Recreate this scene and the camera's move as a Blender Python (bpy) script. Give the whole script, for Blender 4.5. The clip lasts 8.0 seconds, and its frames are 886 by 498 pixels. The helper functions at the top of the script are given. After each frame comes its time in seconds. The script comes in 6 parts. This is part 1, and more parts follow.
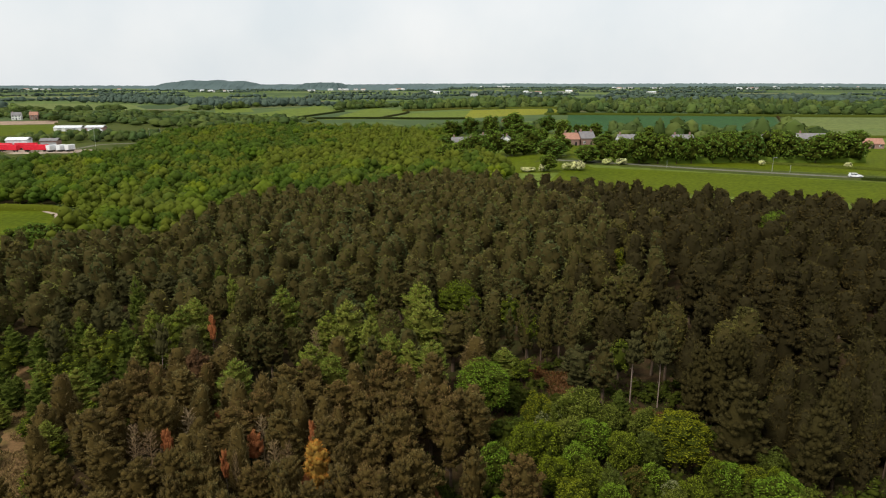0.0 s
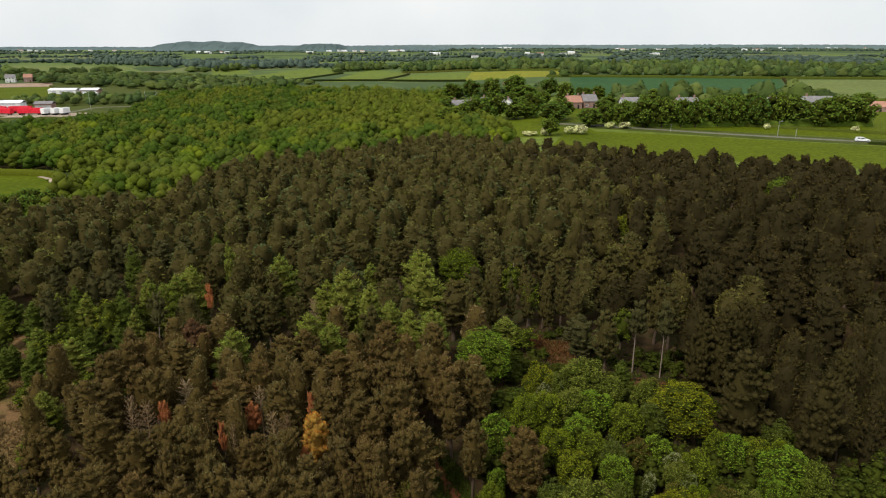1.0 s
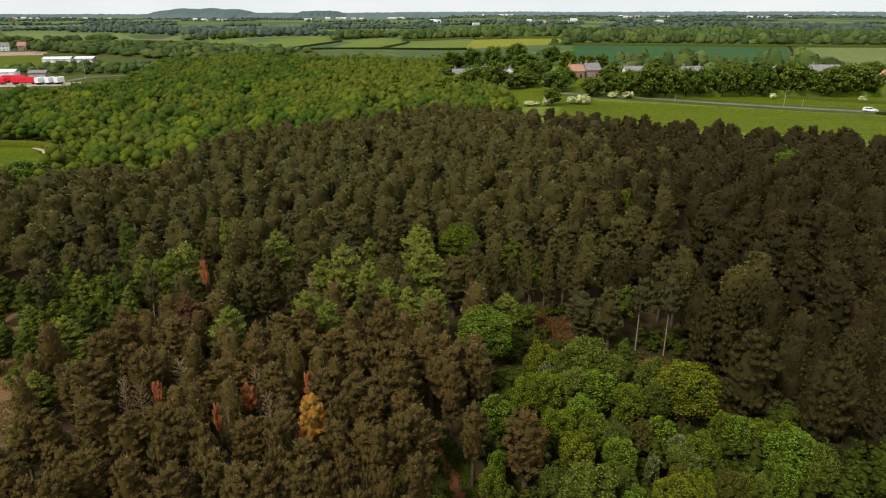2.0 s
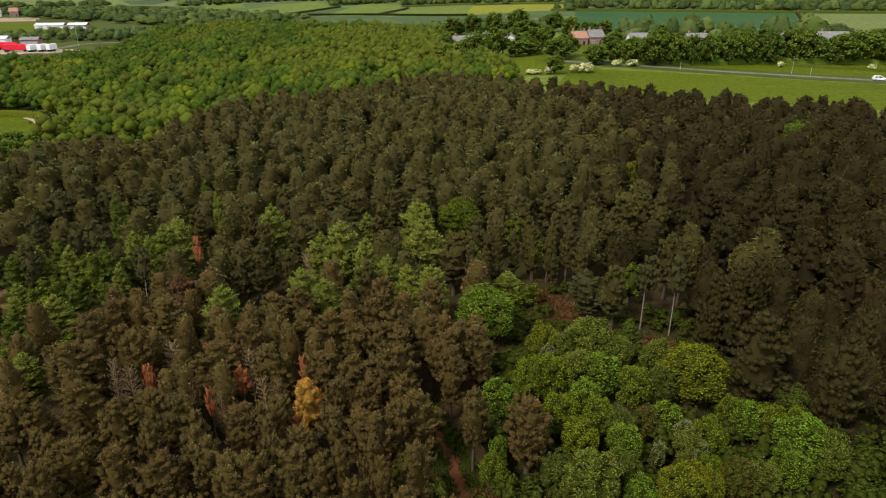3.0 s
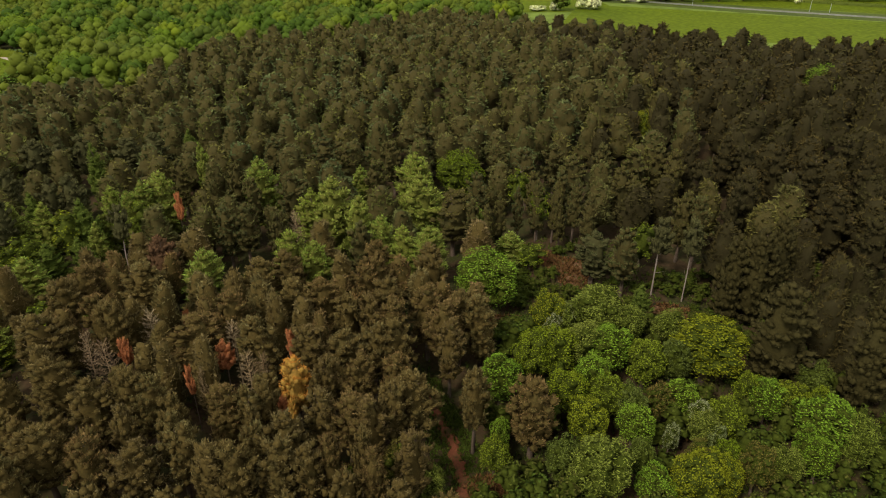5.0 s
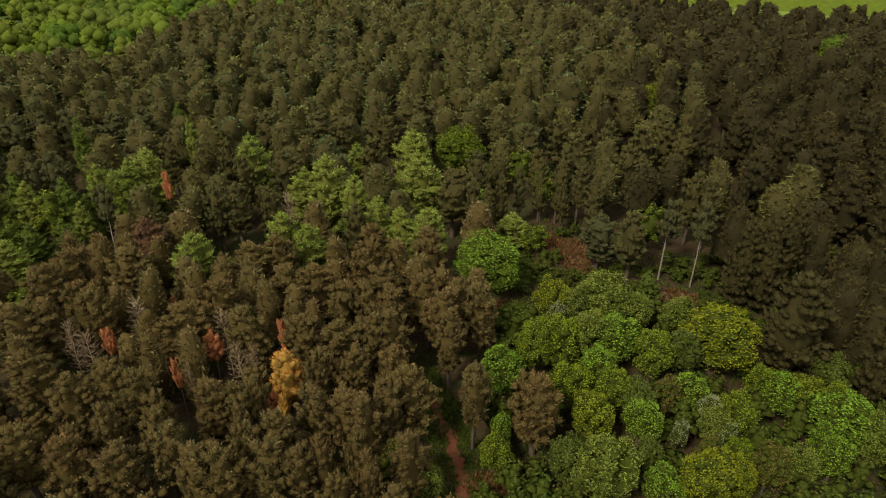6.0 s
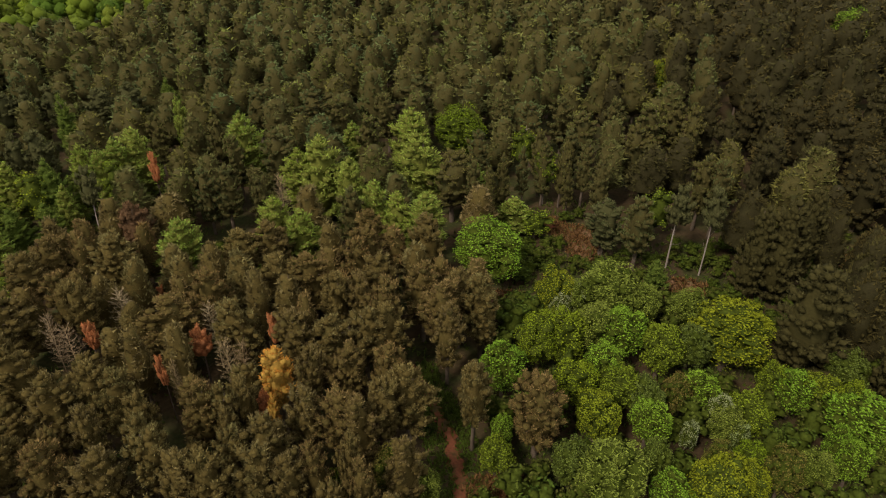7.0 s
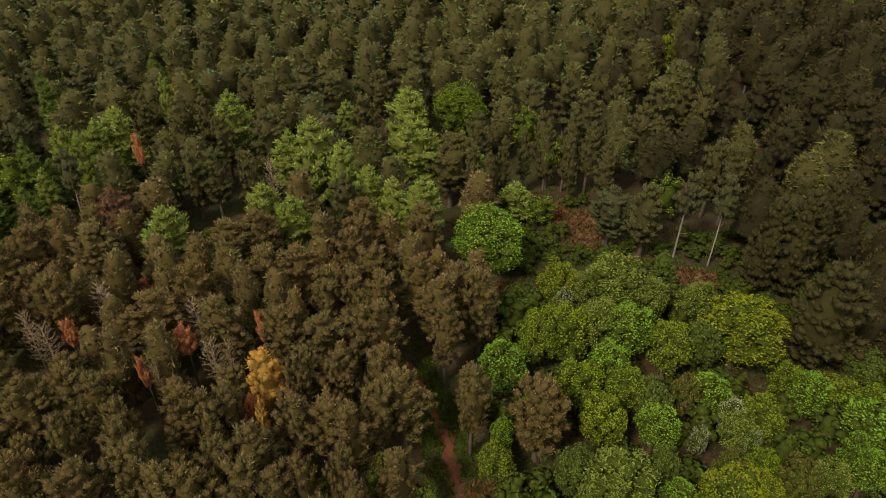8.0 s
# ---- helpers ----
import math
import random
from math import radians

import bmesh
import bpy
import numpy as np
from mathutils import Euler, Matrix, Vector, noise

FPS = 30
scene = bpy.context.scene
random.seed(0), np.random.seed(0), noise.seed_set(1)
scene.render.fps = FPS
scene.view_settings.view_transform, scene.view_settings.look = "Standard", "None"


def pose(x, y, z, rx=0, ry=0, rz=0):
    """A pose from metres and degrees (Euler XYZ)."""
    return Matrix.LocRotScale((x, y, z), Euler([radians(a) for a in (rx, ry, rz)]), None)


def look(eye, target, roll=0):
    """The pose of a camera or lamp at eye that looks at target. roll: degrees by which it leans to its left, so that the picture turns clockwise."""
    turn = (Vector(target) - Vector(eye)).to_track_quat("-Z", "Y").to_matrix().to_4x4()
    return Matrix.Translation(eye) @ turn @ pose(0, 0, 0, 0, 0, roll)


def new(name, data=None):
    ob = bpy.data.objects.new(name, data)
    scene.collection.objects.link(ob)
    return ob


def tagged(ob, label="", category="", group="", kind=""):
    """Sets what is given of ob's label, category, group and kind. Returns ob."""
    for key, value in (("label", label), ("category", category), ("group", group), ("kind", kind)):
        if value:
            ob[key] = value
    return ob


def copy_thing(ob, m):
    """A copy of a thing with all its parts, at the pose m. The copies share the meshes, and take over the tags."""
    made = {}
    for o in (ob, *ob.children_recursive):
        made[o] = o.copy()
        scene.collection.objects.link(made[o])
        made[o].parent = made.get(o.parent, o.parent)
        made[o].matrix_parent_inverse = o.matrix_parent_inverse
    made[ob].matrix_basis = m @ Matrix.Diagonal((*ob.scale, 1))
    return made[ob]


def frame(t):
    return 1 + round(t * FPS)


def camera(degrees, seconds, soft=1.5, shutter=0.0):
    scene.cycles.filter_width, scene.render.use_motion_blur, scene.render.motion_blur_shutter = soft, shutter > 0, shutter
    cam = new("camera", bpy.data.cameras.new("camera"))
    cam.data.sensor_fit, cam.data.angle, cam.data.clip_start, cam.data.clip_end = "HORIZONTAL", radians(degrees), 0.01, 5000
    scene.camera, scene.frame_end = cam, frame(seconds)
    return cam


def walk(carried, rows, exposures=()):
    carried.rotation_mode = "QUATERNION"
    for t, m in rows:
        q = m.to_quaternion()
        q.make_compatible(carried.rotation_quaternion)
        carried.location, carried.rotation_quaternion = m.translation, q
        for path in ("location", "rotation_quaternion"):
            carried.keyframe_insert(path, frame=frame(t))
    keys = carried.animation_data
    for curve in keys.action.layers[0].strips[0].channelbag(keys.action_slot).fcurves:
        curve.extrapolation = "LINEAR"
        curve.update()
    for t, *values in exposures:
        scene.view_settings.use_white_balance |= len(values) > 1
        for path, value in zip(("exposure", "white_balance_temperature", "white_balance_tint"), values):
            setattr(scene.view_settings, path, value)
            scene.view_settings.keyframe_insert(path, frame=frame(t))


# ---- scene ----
cam = camera(68.5, 8.0, 1.12)

PATH = [
    (0, (0.000, 0.000, 36.400), (0.000, 1.937, 35.902), 0.00),
    (0.5, (-0.005, 0.874, 36.459), (-0.005, 2.795, 35.902), -0.02),
    (1, (-0.004, 1.855, 36.434), (-0.005, 3.761, 35.830), -0.01),
    (1.5, (0.035, 2.836, 36.424), (0.033, 4.729, 35.778), -0.03),
    (3, (0.130, 6.676, 36.382), (0.127, 8.519, 35.604), -0.02),
    (3.5, (0.144, 8.010, 36.335), (0.142, 9.835, 35.518), 0.00),
    (4, (0.155, 9.546, 36.278), (0.153, 11.352, 35.418), 0.06),
    (4.5, (0.168, 10.940, 36.256), (0.167, 12.726, 35.356), 0.10),
    (6, (0.274, 15.765, 36.040), (0.274, 17.483, 35.017), 0.23),
    (6.5, (0.290, 17.305, 35.956), (0.292, 19.002, 34.898), 0.34),
    (7, (0.337, 19.043, 35.837), (0.339, 20.715, 34.740), 0.39),
    (7.5, (0.375, 20.635, 35.800), (0.380, 22.283, 34.667), 0.50),
    (8, (0.497, 22.467, 35.729), (0.501, 24.088, 34.557), 0.53),
]
walk(cam, [(t, look(eye, target, roll)) for t, eye, target, roll in PATH],
     exposures=[(0, 0.0), (1.5, 0.08), (3, 0.18), (4.5, 0.29), (6, 0.37), (8, 0.41)])

# ---- world, sun ----
world = bpy.data.worlds.new("overcast_sky")
scene.world = world
world.use_nodes = True
wt = world.node_tree
for n in list(wt.nodes):
    wt.nodes.remove(n)
w_out = wt.nodes.new("ShaderNodeOutputWorld")
w_bg = wt.nodes.new("ShaderNodeBackground")
w_sky = wt.nodes.new("ShaderNodeTexSky")
w_sky.sky_type = "NISHITA"
w_sky.sun_disc = False
w_sky.sun_elevation = radians(48)
w_sky.sun_rotation = radians(-138)
w_sky.dust_density = 3.0
w_gain = wt.nodes.new("ShaderNodeMix")
w_gain.data_type, w_gain.blend_type = "RGBA", "MULTIPLY"
w_gain.inputs[0].default_value = 1.0
w_gain.inputs[7].default_value = (0.10, 0.10, 0.10, 1)
w_cloud = wt.nodes.new("ShaderNodeTexNoise")
w_cloud.inputs["Scale"].default_value = 5.0
w_cloud.inputs["Detail"].default_value = 5.0
w_ramp = wt.nodes.new("ShaderNodeValToRGB")
w_ramp.color_ramp.elements[0].position = 0.3
w_ramp.color_ramp.elements[0].color = (0.83, 0.885, 0.915, 1)
w_ramp.color_ramp.elements[1].position = 0.7
w_ramp.color_ramp.elements[1].color = (0.985, 1.0, 1.0, 1)
w_mix = wt.nodes.new("ShaderNodeMix")
w_mix.data_type = "RGBA"
w_mix.inputs[0].default_value = 0.86
wt.links.new(w_sky.outputs[0], w_gain.inputs[6])
wt.links.new(w_gain.outputs[2], w_mix.inputs[6])
wt.links.new(w_cloud.outputs["Fac"], w_ramp.inputs[0])
wt.links.new(w_ramp.outputs[0], w_mix.inputs[7])
wt.links.new(w_mix.outputs[2], w_bg.inputs[0])
wt.links.new(w_bg.outputs[0], w_out.inputs[0])
w_bg.inputs[1].default_value = 1.0

sun_data = bpy.data.lights.new("sun", "SUN")
sun_data.energy, sun_data.angle, sun_data.color = 2.9, radians(10), (1.0, 0.955, 0.88)
sun = new("sun", sun_data)
sun.matrix_world = look((-45, -25, 75), (0, 25, 0))


# ---- materials ----
def material(name, rough=0.8):
    m = bpy.data.materials.new(name)
    m.use_nodes = True
    b = m.node_tree.nodes["Principled BSDF"]
    b.inputs["Roughness"].default_value = rough
    b.inputs["Specular IOR Level"].default_value = 0.03
    return m, m.node_tree.nodes, m.node_tree.links, b


def ramp_node(nodes, stops):
    r = nodes.new("ShaderNodeValToRGB")
    e = r.color_ramp.elements
    while len(e) < len(stops):
        e.new(0.5)
    for el, (p, c) in zip(e, stops):
        el.position, el.color = p, (*c, 1)
    return r


def foliage(name, colours, through_light=0.0, spread=(0.32, 1.72), rough=0.7):
    """Leaves: the colour varies from tree to tree and from leaf to leaf."""
    m, nodes, links, b = material(name, rough)
    info = nodes.new("ShaderNodeObjectInfo")
    att = nodes.new("ShaderNodeAttribute")
    att.attribute_name = "tint"
    add = nodes.new("ShaderNodeMath")
    add.operation = "ADD"
    fr = nodes.new("ShaderNodeMath")
    fr.operation = "FRACT"
    links.new(info.outputs["Random"], add.inputs[0])
    links.new(att.outputs["Fac"], add.inputs[1])
    links.new(add.outputs[0], fr.inputs[0])
    k = len(colours)
    ramp = ramp_node(nodes, [(i / max(1, k - 1), c) for i, c in enumerate(colours)])
    links.new(fr.outputs[0], ramp.inputs[0])
    geo = nodes.new("ShaderNodeNewGeometry")
    rng_map = nodes.new("ShaderNodeMapRange")
    rng_map.inputs["To Min"].default_value, rng_map.inputs["To Max"].default_value = spread
    links.new(geo.outputs["Random Per Island"], rng_map.inputs["Value"])
    mul = nodes.new("ShaderNodeMix")
    mul.data_type, mul.blend_type = "RGBA", "MULTIPLY"
    mul.inputs[0].default_value = 1.0
    links.new(ramp.outputs[0], mul.inputs[6])
    links.new(rng_map.outputs[0], mul.inputs[7])
    links.new(mul.outputs[2], b.inputs["Base Color"])
    if through_light:
        tr = nodes.new("ShaderNodeBsdfTranslucent")
        links.new(mul.outputs[2], tr.inputs["Color"])
        mx = nodes.new("ShaderNodeMixShader")
        mx.inputs[0].default_value = through_light
        out = nodes["Material Output"]
        links.new(b.outputs[0], mx.inputs[1])
        links.new(tr.outputs[0], mx.inputs[2])
        links.new(mx.outputs[0], out.inputs["Surface"])
    return m


def surface(name, colours, scale, rough=0.85, fine=None, bump=0.0, metal=0.0):
    """A plain surface: colours by a coarse noise, broken by a finer one."""
    m, nodes, links, b = material(name, rough)
    b.inputs["Metallic"].default_value = metal
    co = nodes.new("ShaderNodeTexCoord")
    n1 = nodes.new("ShaderNodeTexNoise")
    n1.inputs["Scale"].default_value, n1.inputs["Detail"].default_value = scale, 6
    links.new(co.outputs["Object"], n1.inputs["Vector"])
    k = len(colours)
    ramp = ramp_node(nodes, [(0.3 + 0.4 * i / max(1, k - 1), c) for i, c in enumerate(colours)])
    links.new(n1.outputs["Fac"], ramp.inputs[0])
    n2 = nodes.new("ShaderNodeTexNoise")
    n2.inputs["Scale"].default_value, n2.inputs["Detail"].default_value = fine or scale * 9, 4
    links.new(co.outputs["Object"], n2.inputs["Vector"])
    mp = nodes.new("ShaderNodeMapRange")
    mp.inputs["From Min"].default_value, mp.inputs["From Max"].default_value = 0.3, 0.7
    mp.inputs["To Min"].default_value, mp.inputs["To Max"].default_value = 0.72, 1.25
    links.new(n2.outputs["Fac"], mp.inputs["Value"])
    mul = nodes.new("ShaderNodeMix")
    mul.data_type, mul.blend_type = "RGBA", "MULTIPLY"
    mul.inputs[0].default_value = 1.0
    links.new(ramp.outputs[0], mul.inputs[6])
    links.new(mp.outputs[0], mul.inputs[7])
    links.new(mul.outputs[2], b.inputs["Base Color"])
    if bump:
        bp = nodes.new("ShaderNodeBump")
        bp.inputs["Strength"].default_value = bump
        links.new(n2.outputs["Fac"], bp.inputs["Height"])
        links.new(bp.outputs[0], b.inputs["Normal"])
    return m


PINE = foliage("pine_needles", [(0.0752, 0.0735, 0.0173), (0.1047, 0.0899, 0.0218), (0.0719, 0.0809, 0.0245), (0.1065, 0.1095, 0.0245), (0.0819, 0.0717, 0.0218), (0.0687, 0.0862, 0.0303), (0.0982, 0.0880, 0.0245), (0.0850, 0.0916, 0.0291)], 0, (0.65, 1.35))
# darkened copy of the olive needles, for the shadowed edge of the pines
PINE_SHADED_BIG = foliage("shaded_olive_pine_needles", [(0.0412, 0.0358, 0.0119), (0.0455, 0.0379, 0.0130), (0.0368, 0.0368, 0.0141)], 0, (0.6, 1.4))
PINE_BROWN = foliage("brownish_pine_needles", [(0.1359, 0.0913, 0.0328), (0.1504, 0.0936, 0.0328), (0.1243, 0.0913, 0.0360), (0.1359, 0.1006, 0.0328), (0.1178, 0.0866, 0.0328), (0.1281, 0.1054, 0.0360)], 0, (0.55, 1.5))
PINE_GREY = foliage("grey_pine_needles", [(0.0820, 0.0824, 0.0285), (0.0910, 0.0824, 0.0295), (0.0751, 0.0800, 0.0273)], 0, (0.7, 1.3))
# needle colour lowered to paint in the shade of the right-hand stand
PINE_SHADED = foliage("shaded_pine_needles", [(0.0511, 0.0400, 0.0122), (0.0565, 0.0410, 0.0122), (0.0457, 0.0400, 0.0132), (0.0542, 0.0439, 0.0122)], 0, (0.7, 1.3))
LARCH = foliage("larch_needles", [(0.2013, 0.2449, 0.0323), (0.1813, 0.2373, 0.0375), (0.2214, 0.2490, 0.0420)], 0.15, (0.65, 1.35))
FIRGREEN = foliage("fir_needles", [(0.1002, 0.1208, 0.0215), (0.1092, 0.1279, 0.0215)], 0.15, (0.65, 1.35))
LEAF = foliage("broad_leaves", [(0.0996, 0.1308, 0.0077), (0.1263, 0.1518, 0.0093), (0.1133, 0.1382, 0.0116), (0.1354, 0.1473, 0.0093)], 0.3)
LEAF_DEEP = foliage("deep_green_leaves", [(0.1137, 0.1810, 0.0155), (0.1322, 0.1951, 0.0166)], 0.3)
LEAF_DARK = foliage("dull_green_leaves", [(0.0720, 0.0864, 0.0168), (0.0792, 0.0960, 0.0156)], 0.25)
LIME = foliage("lime_leaves", [(0.1458, 0.1555, 0.0082), (0.1527, 0.1555, 0.0099)], 0.3, (0.5, 1.5))
GREYLEAF = foliage("grey_green_leaves", [(0.1082, 0.1297, 0.0176), (0.1261, 0.1384, 0.0227), (0.1036, 0.1243, 0.0176)], 0.25)
BRONZE = foliage("bronze_leaves", [(0.0843, 0.0776, 0.0131), (0.0963, 0.0712, 0.017)], 0.25)
SHRUB = foliage("shrub_leaves", [(0.0386, 0.0557, 0.0077), (0.0516, 0.0658, 0.0084), (0.0571, 0.053, 0.0109)], 0.2)
BLOSSOM = foliage("blossom", [(0.4200, 0.4350, 0.1800), (0.5100, 0.4950, 0.2550)], 0.15, (0.25, 1.75))
FARLEAF = foliage("wood_canopy_leaves", [(0.0661, 0.1108, 0.0099), (0.1041, 0.1407, 0.0121), (0.1102, 0.1239, 0.0182), (0.0794, 0.1276, 0.0099), (0.1323, 0.1670, 0.0105), (0.0925, 0.1108, 0.0167), (0.0529, 0.0939, 0.0114), (0.1192, 0.1500, 0.0121)], 0.25, (0.82, 1.18))
FAROLIVE = foliage("olive_canopy_leaves", [(0.0967, 0.1190, 0.0140), (0.1135, 0.1302, 0.0149), (0.0893, 0.1116, 0.0130), (0.1042, 0.1339, 0.0130)], 0.25, (0.8, 1.2))
FARDEEP = foliage("deep_canopy_leaves", [(0.0468, 0.0810, 0.0095), (0.0586, 0.0968, 0.0111), (0.0702, 0.0968, 0.0126)], 0.25, (0.8, 1.2))
BELT = foliage("belt_leaves", [(0.0868, 0.1512, 0.0196), (0.1176, 0.1792, 0.0210), (0.0700, 0.1260, 0.0210), (0.1372, 0.1932, 0.0224), (0.0980, 0.1568, 0.0252)], 0.25, (0.75, 1.25))
BLOSSOMTREE = foliage("leaves_with_blossom", [(0.15, 0.165, 0.06), (0.2, 0.2, 0.1), (0.13, 0.15, 0.05)], 0.2, (0.4, 1.7))
DRYBLADE = foliage("dry_grass_blades", [(0.17, 0.115, 0.045), (0.21, 0.145, 0.06), (0.11, 0.105, 0.03)], 0.1)
FROND = foliage("dead_bracken_fronds", [(0.1061, 0.0523, 0.0188), (0.1248, 0.0663, 0.0246), (0.0686, 0.0593, 0.0188)], 0.1)
GRASSBLADE = foliage("rough_grass_blades", [(0.048, 0.0718, 0.009), (0.068, 0.0858, 0.012), (0.056, 0.0624, 0.0135)], 0.2)
PURPLELEAF = foliage("copper_beech_leaves", [(0.035, 0.02, 0.025), (0.04, 0.022, 0.025)])
RUST = foliage("rust_red_needles", [(0.3510, 0.1275, 0.0447), (0.4097, 0.1658, 0.0575)], 0, (0.4, 1.5))
AMBER = foliage("amber_needles", [(0.47, 0.225, 0.036), (0.44, 0.18, 0.036)], 0, (0.55, 1.45))
DEADTWIG = foliage("dead_twigs", [(0.2451, 0.1712, 0.0879), (0.2789, 0.2073, 0.1198), (0.2028, 0.1307, 0.0680)])
DEADBROWN = foliage("brown_dead_needles", [(0.125, 0.066, 0.030), (0.115, 0.062, 0.030)])
# crown inside: dark brown that paints in the shade between the tufts
CROWNSHADE = surface("shaded_crown_inside", [(0.0402, 0.0315, 0.0121), (0.0559, 0.042, 0.0168), (0.0454, 0.0402, 0.0131)], 1.2, fine=7.0)
# inner needles: each leaf colour darkened to stand in for shade inside the crown
NEEDLESHADE = {}
for _leaf, _cols in ((PINE_BROWN, [(0.0554, 0.0383, 0.0111), (0.0665, 0.0459, 0.0130), (0.0506, 0.0398, 0.0117)]), (PINE, [(0.0427, 0.0360, 0.0111), (0.0491, 0.0383, 0.0117), (0.0388, 0.0375, 0.0124)]), (PINE_SHADED_BIG, [(0.0317, 0.0260, 0.0083), (0.0372, 0.0298, 0.0090)]), (PINE_GREY, [(0.0396, 0.0383, 0.0138), (0.0451, 0.0398, 0.0138)]),
                     (PINE_SHADED, [(0.0222, 0.0176, 0.0069), (0.0262, 0.0215, 0.0077)]), (LARCH, [(0.0792, 0.0827, 0.0138), (0.0911, 0.0904, 0.0165)]), (FIRGREEN, [(0.0444, 0.0612, 0.0090), (0.0523, 0.0674, 0.0096)]),
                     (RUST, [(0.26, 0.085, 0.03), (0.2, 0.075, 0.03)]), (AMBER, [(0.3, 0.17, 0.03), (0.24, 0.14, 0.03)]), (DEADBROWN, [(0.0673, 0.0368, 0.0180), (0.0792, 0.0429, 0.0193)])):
    NEEDLESHADE[_leaf.name] = surface("inner_shade_" + _leaf.name, _cols, 1.2, fine=7.0)
# broadleaf insides: dark green carries the shade of gaps between leaf sprays
GREENSHADE = surface("shaded_inner_leaves", [(0.0288, 0.0374, 0.0043), (0.0396, 0.0475, 0.0058), (0.0331, 0.0418, 0.0058)], 0.8, fine=5.0)
BARK = surface("pine_bark", [(0.072, 0.0493, 0.033), (0.12, 0.087, 0.0605)], 1.5, bump=0.4)
PALEBARK = surface("pale_pine_bark", [(0.19, 0.14, 0.11), (0.27, 0.21, 0.17)], 1.5, bump=0.4)
FLOOR = surface("forest_floor", [(0.0272, 0.0208, 0.0096), (0.0496, 0.0304, 0.0152), (0.03, 0.031, 0.0096), (0.0592, 0.0336, 0.0176)], 0.22, fine=3.0, bump=0.6)
EARTH = surface("red_sandy_earth", [(0.0962, 0.0306, 0.0143), (0.1246, 0.0428, 0.0205), (0.0499, 0.0367, 0.0123)], 0.9, fine=5.0, bump=0.5)
SAND = surface("pale_sandy_track", [(0.118, 0.066, 0.028), (0.165, 0.098, 0.044), (0.092, 0.072, 0.022)], 0.35, fine=4.0, bump=0.5)
BRACKEN = surface("dead_bracken", [(0.105, 0.056, 0.028), (0.143, 0.075, 0.038), (0.068, 0.068, 0.022)], 0.8, fine=6.0, bump=0.7)
GRASS = surface("meadow_grass", [(0.0643, 0.0866, 0.0040), (0.0808, 0.1036, 0.0049), (0.0725, 0.0943, 0.0044)], 0.03, fine=0.7)
VERGE = surface("rough_verge_grass", [(0.044, 0.06, 0.0128), (0.068, 0.08, 0.0176), (0.052, 0.0704, 0.0128)], 0.08, fine=1.2)
CROP = surface("blue_green_crop", [(0.0272, 0.0712, 0.0248), (0.0344, 0.0816, 0.0256), (0.0312, 0.0744, 0.0248)], 0.012, fine=0.25)
PASTURE = surface("pale_pasture", [(0.1088, 0.1344, 0.0416), (0.128, 0.1536, 0.0448), (0.1024, 0.1408, 0.0384)], 0.012, fine=0.25)
MEADOW = surface("far_meadow", [(0.1, 0.1344, 0.024), (0.116, 0.1504, 0.0256), (0.1056, 0.1424, 0.0256)], 0.01, fine=0.2)
RAPE = surface("yellow_rape_field", [(0.136, 0.16, 0.024), (0.192, 0.188, 0.02), (0.152, 0.164, 0.024)], 0.012, fine=0.3)
PLOUGH = surface("ploughed_soil", [(0.26, 0.18, 0.13), (0.32, 0.23, 0.17)], 0.01, fine=0.2)
TARMAC = surface("road_tarmac", [(0.1275, 0.1261, 0.092), (0.1615, 0.1566, 0.116)], 0.05, fine=1.0)
GRAVEL = surface("yard_gravel", [(0.30, 0.235, 0.18), (0.40, 0.32, 0.25)], 0.05, fine=0.8)
BRICK = surface("red_brick", [(0.25, 0.155, 0.13), (0.32, 0.21, 0.175)], 0.6)
RENDERED = surface("white_render", [(0.66, 0.65, 0.62), (0.76, 0.75, 0.72)], 0.4)
SLATE = surface("grey_slate", [(0.17, 0.16, 0.165), (0.25, 0.235, 0.23)], 0.7)
CLAYTILE = surface("clay_roof_tile", [(0.33, 0.17, 0.12), (0.40, 0.22, 0.16)], 0.7)
METALROOF = surface("pale_sheet_roof", [(0.62, 0.64, 0.66), (0.74, 0.75, 0.76)], 0.1, rough=0.5)
REDPAINT = surface("red_paint", [(0.62, 0.025, 0.045), (0.70, 0.035, 0.055)], 0.15, rough=0.45)
WHITEPAINT = surface("white_paint", [(0.72, 0.73, 0.74), (0.80, 0.80, 0.80)], 0.3, rough=0.4)
DARKTRIM = surface("dark_trim", [(0.02, 0.02, 0.022), (0.03, 0.03, 0.03)], 1.0, rough=0.5)
STEEL = surface("galvanised_steel", [(0.38, 0.39, 0.40), (0.46, 0.46, 0.46)], 0.6, rough=0.5, metal=0.3)
PANE, _n, _l, _b = material("window_glass", 0.08)
_b.inputs["Base Color"].default_value = (0.03, 0.035, 0.04, 1)
_b.inputs["Specular IOR Level"].default_value = 0.6

# distant country: patchwork of small fields
COUNTRY, _n, _l, _b = material("country_patchwork", 0.9)
_co = _n.new("ShaderNodeTexCoord")
_vo = _n.new("ShaderNodeTexVoronoi")
_vo.inputs["Scale"].default_value = 0.006
_l.new(_co.outputs["Object"], _vo.inputs["Vector"])
_sep = _n.new("ShaderNodeSeparateColor")
_l.new(_vo.outputs["Color"], _sep.inputs[0])
_rp = ramp_node(_n, [(0.0, (0.05, 0.078, 0.032)), (0.35, (0.065, 0.095, 0.036)), (0.55, (0.085, 0.12, 0.036)), (0.85, (0.11, 0.15, 0.042)), (1.0, (0.14, 0.13, 0.07))])
_l.new(_sep.outputs[0], _rp.inputs[0])
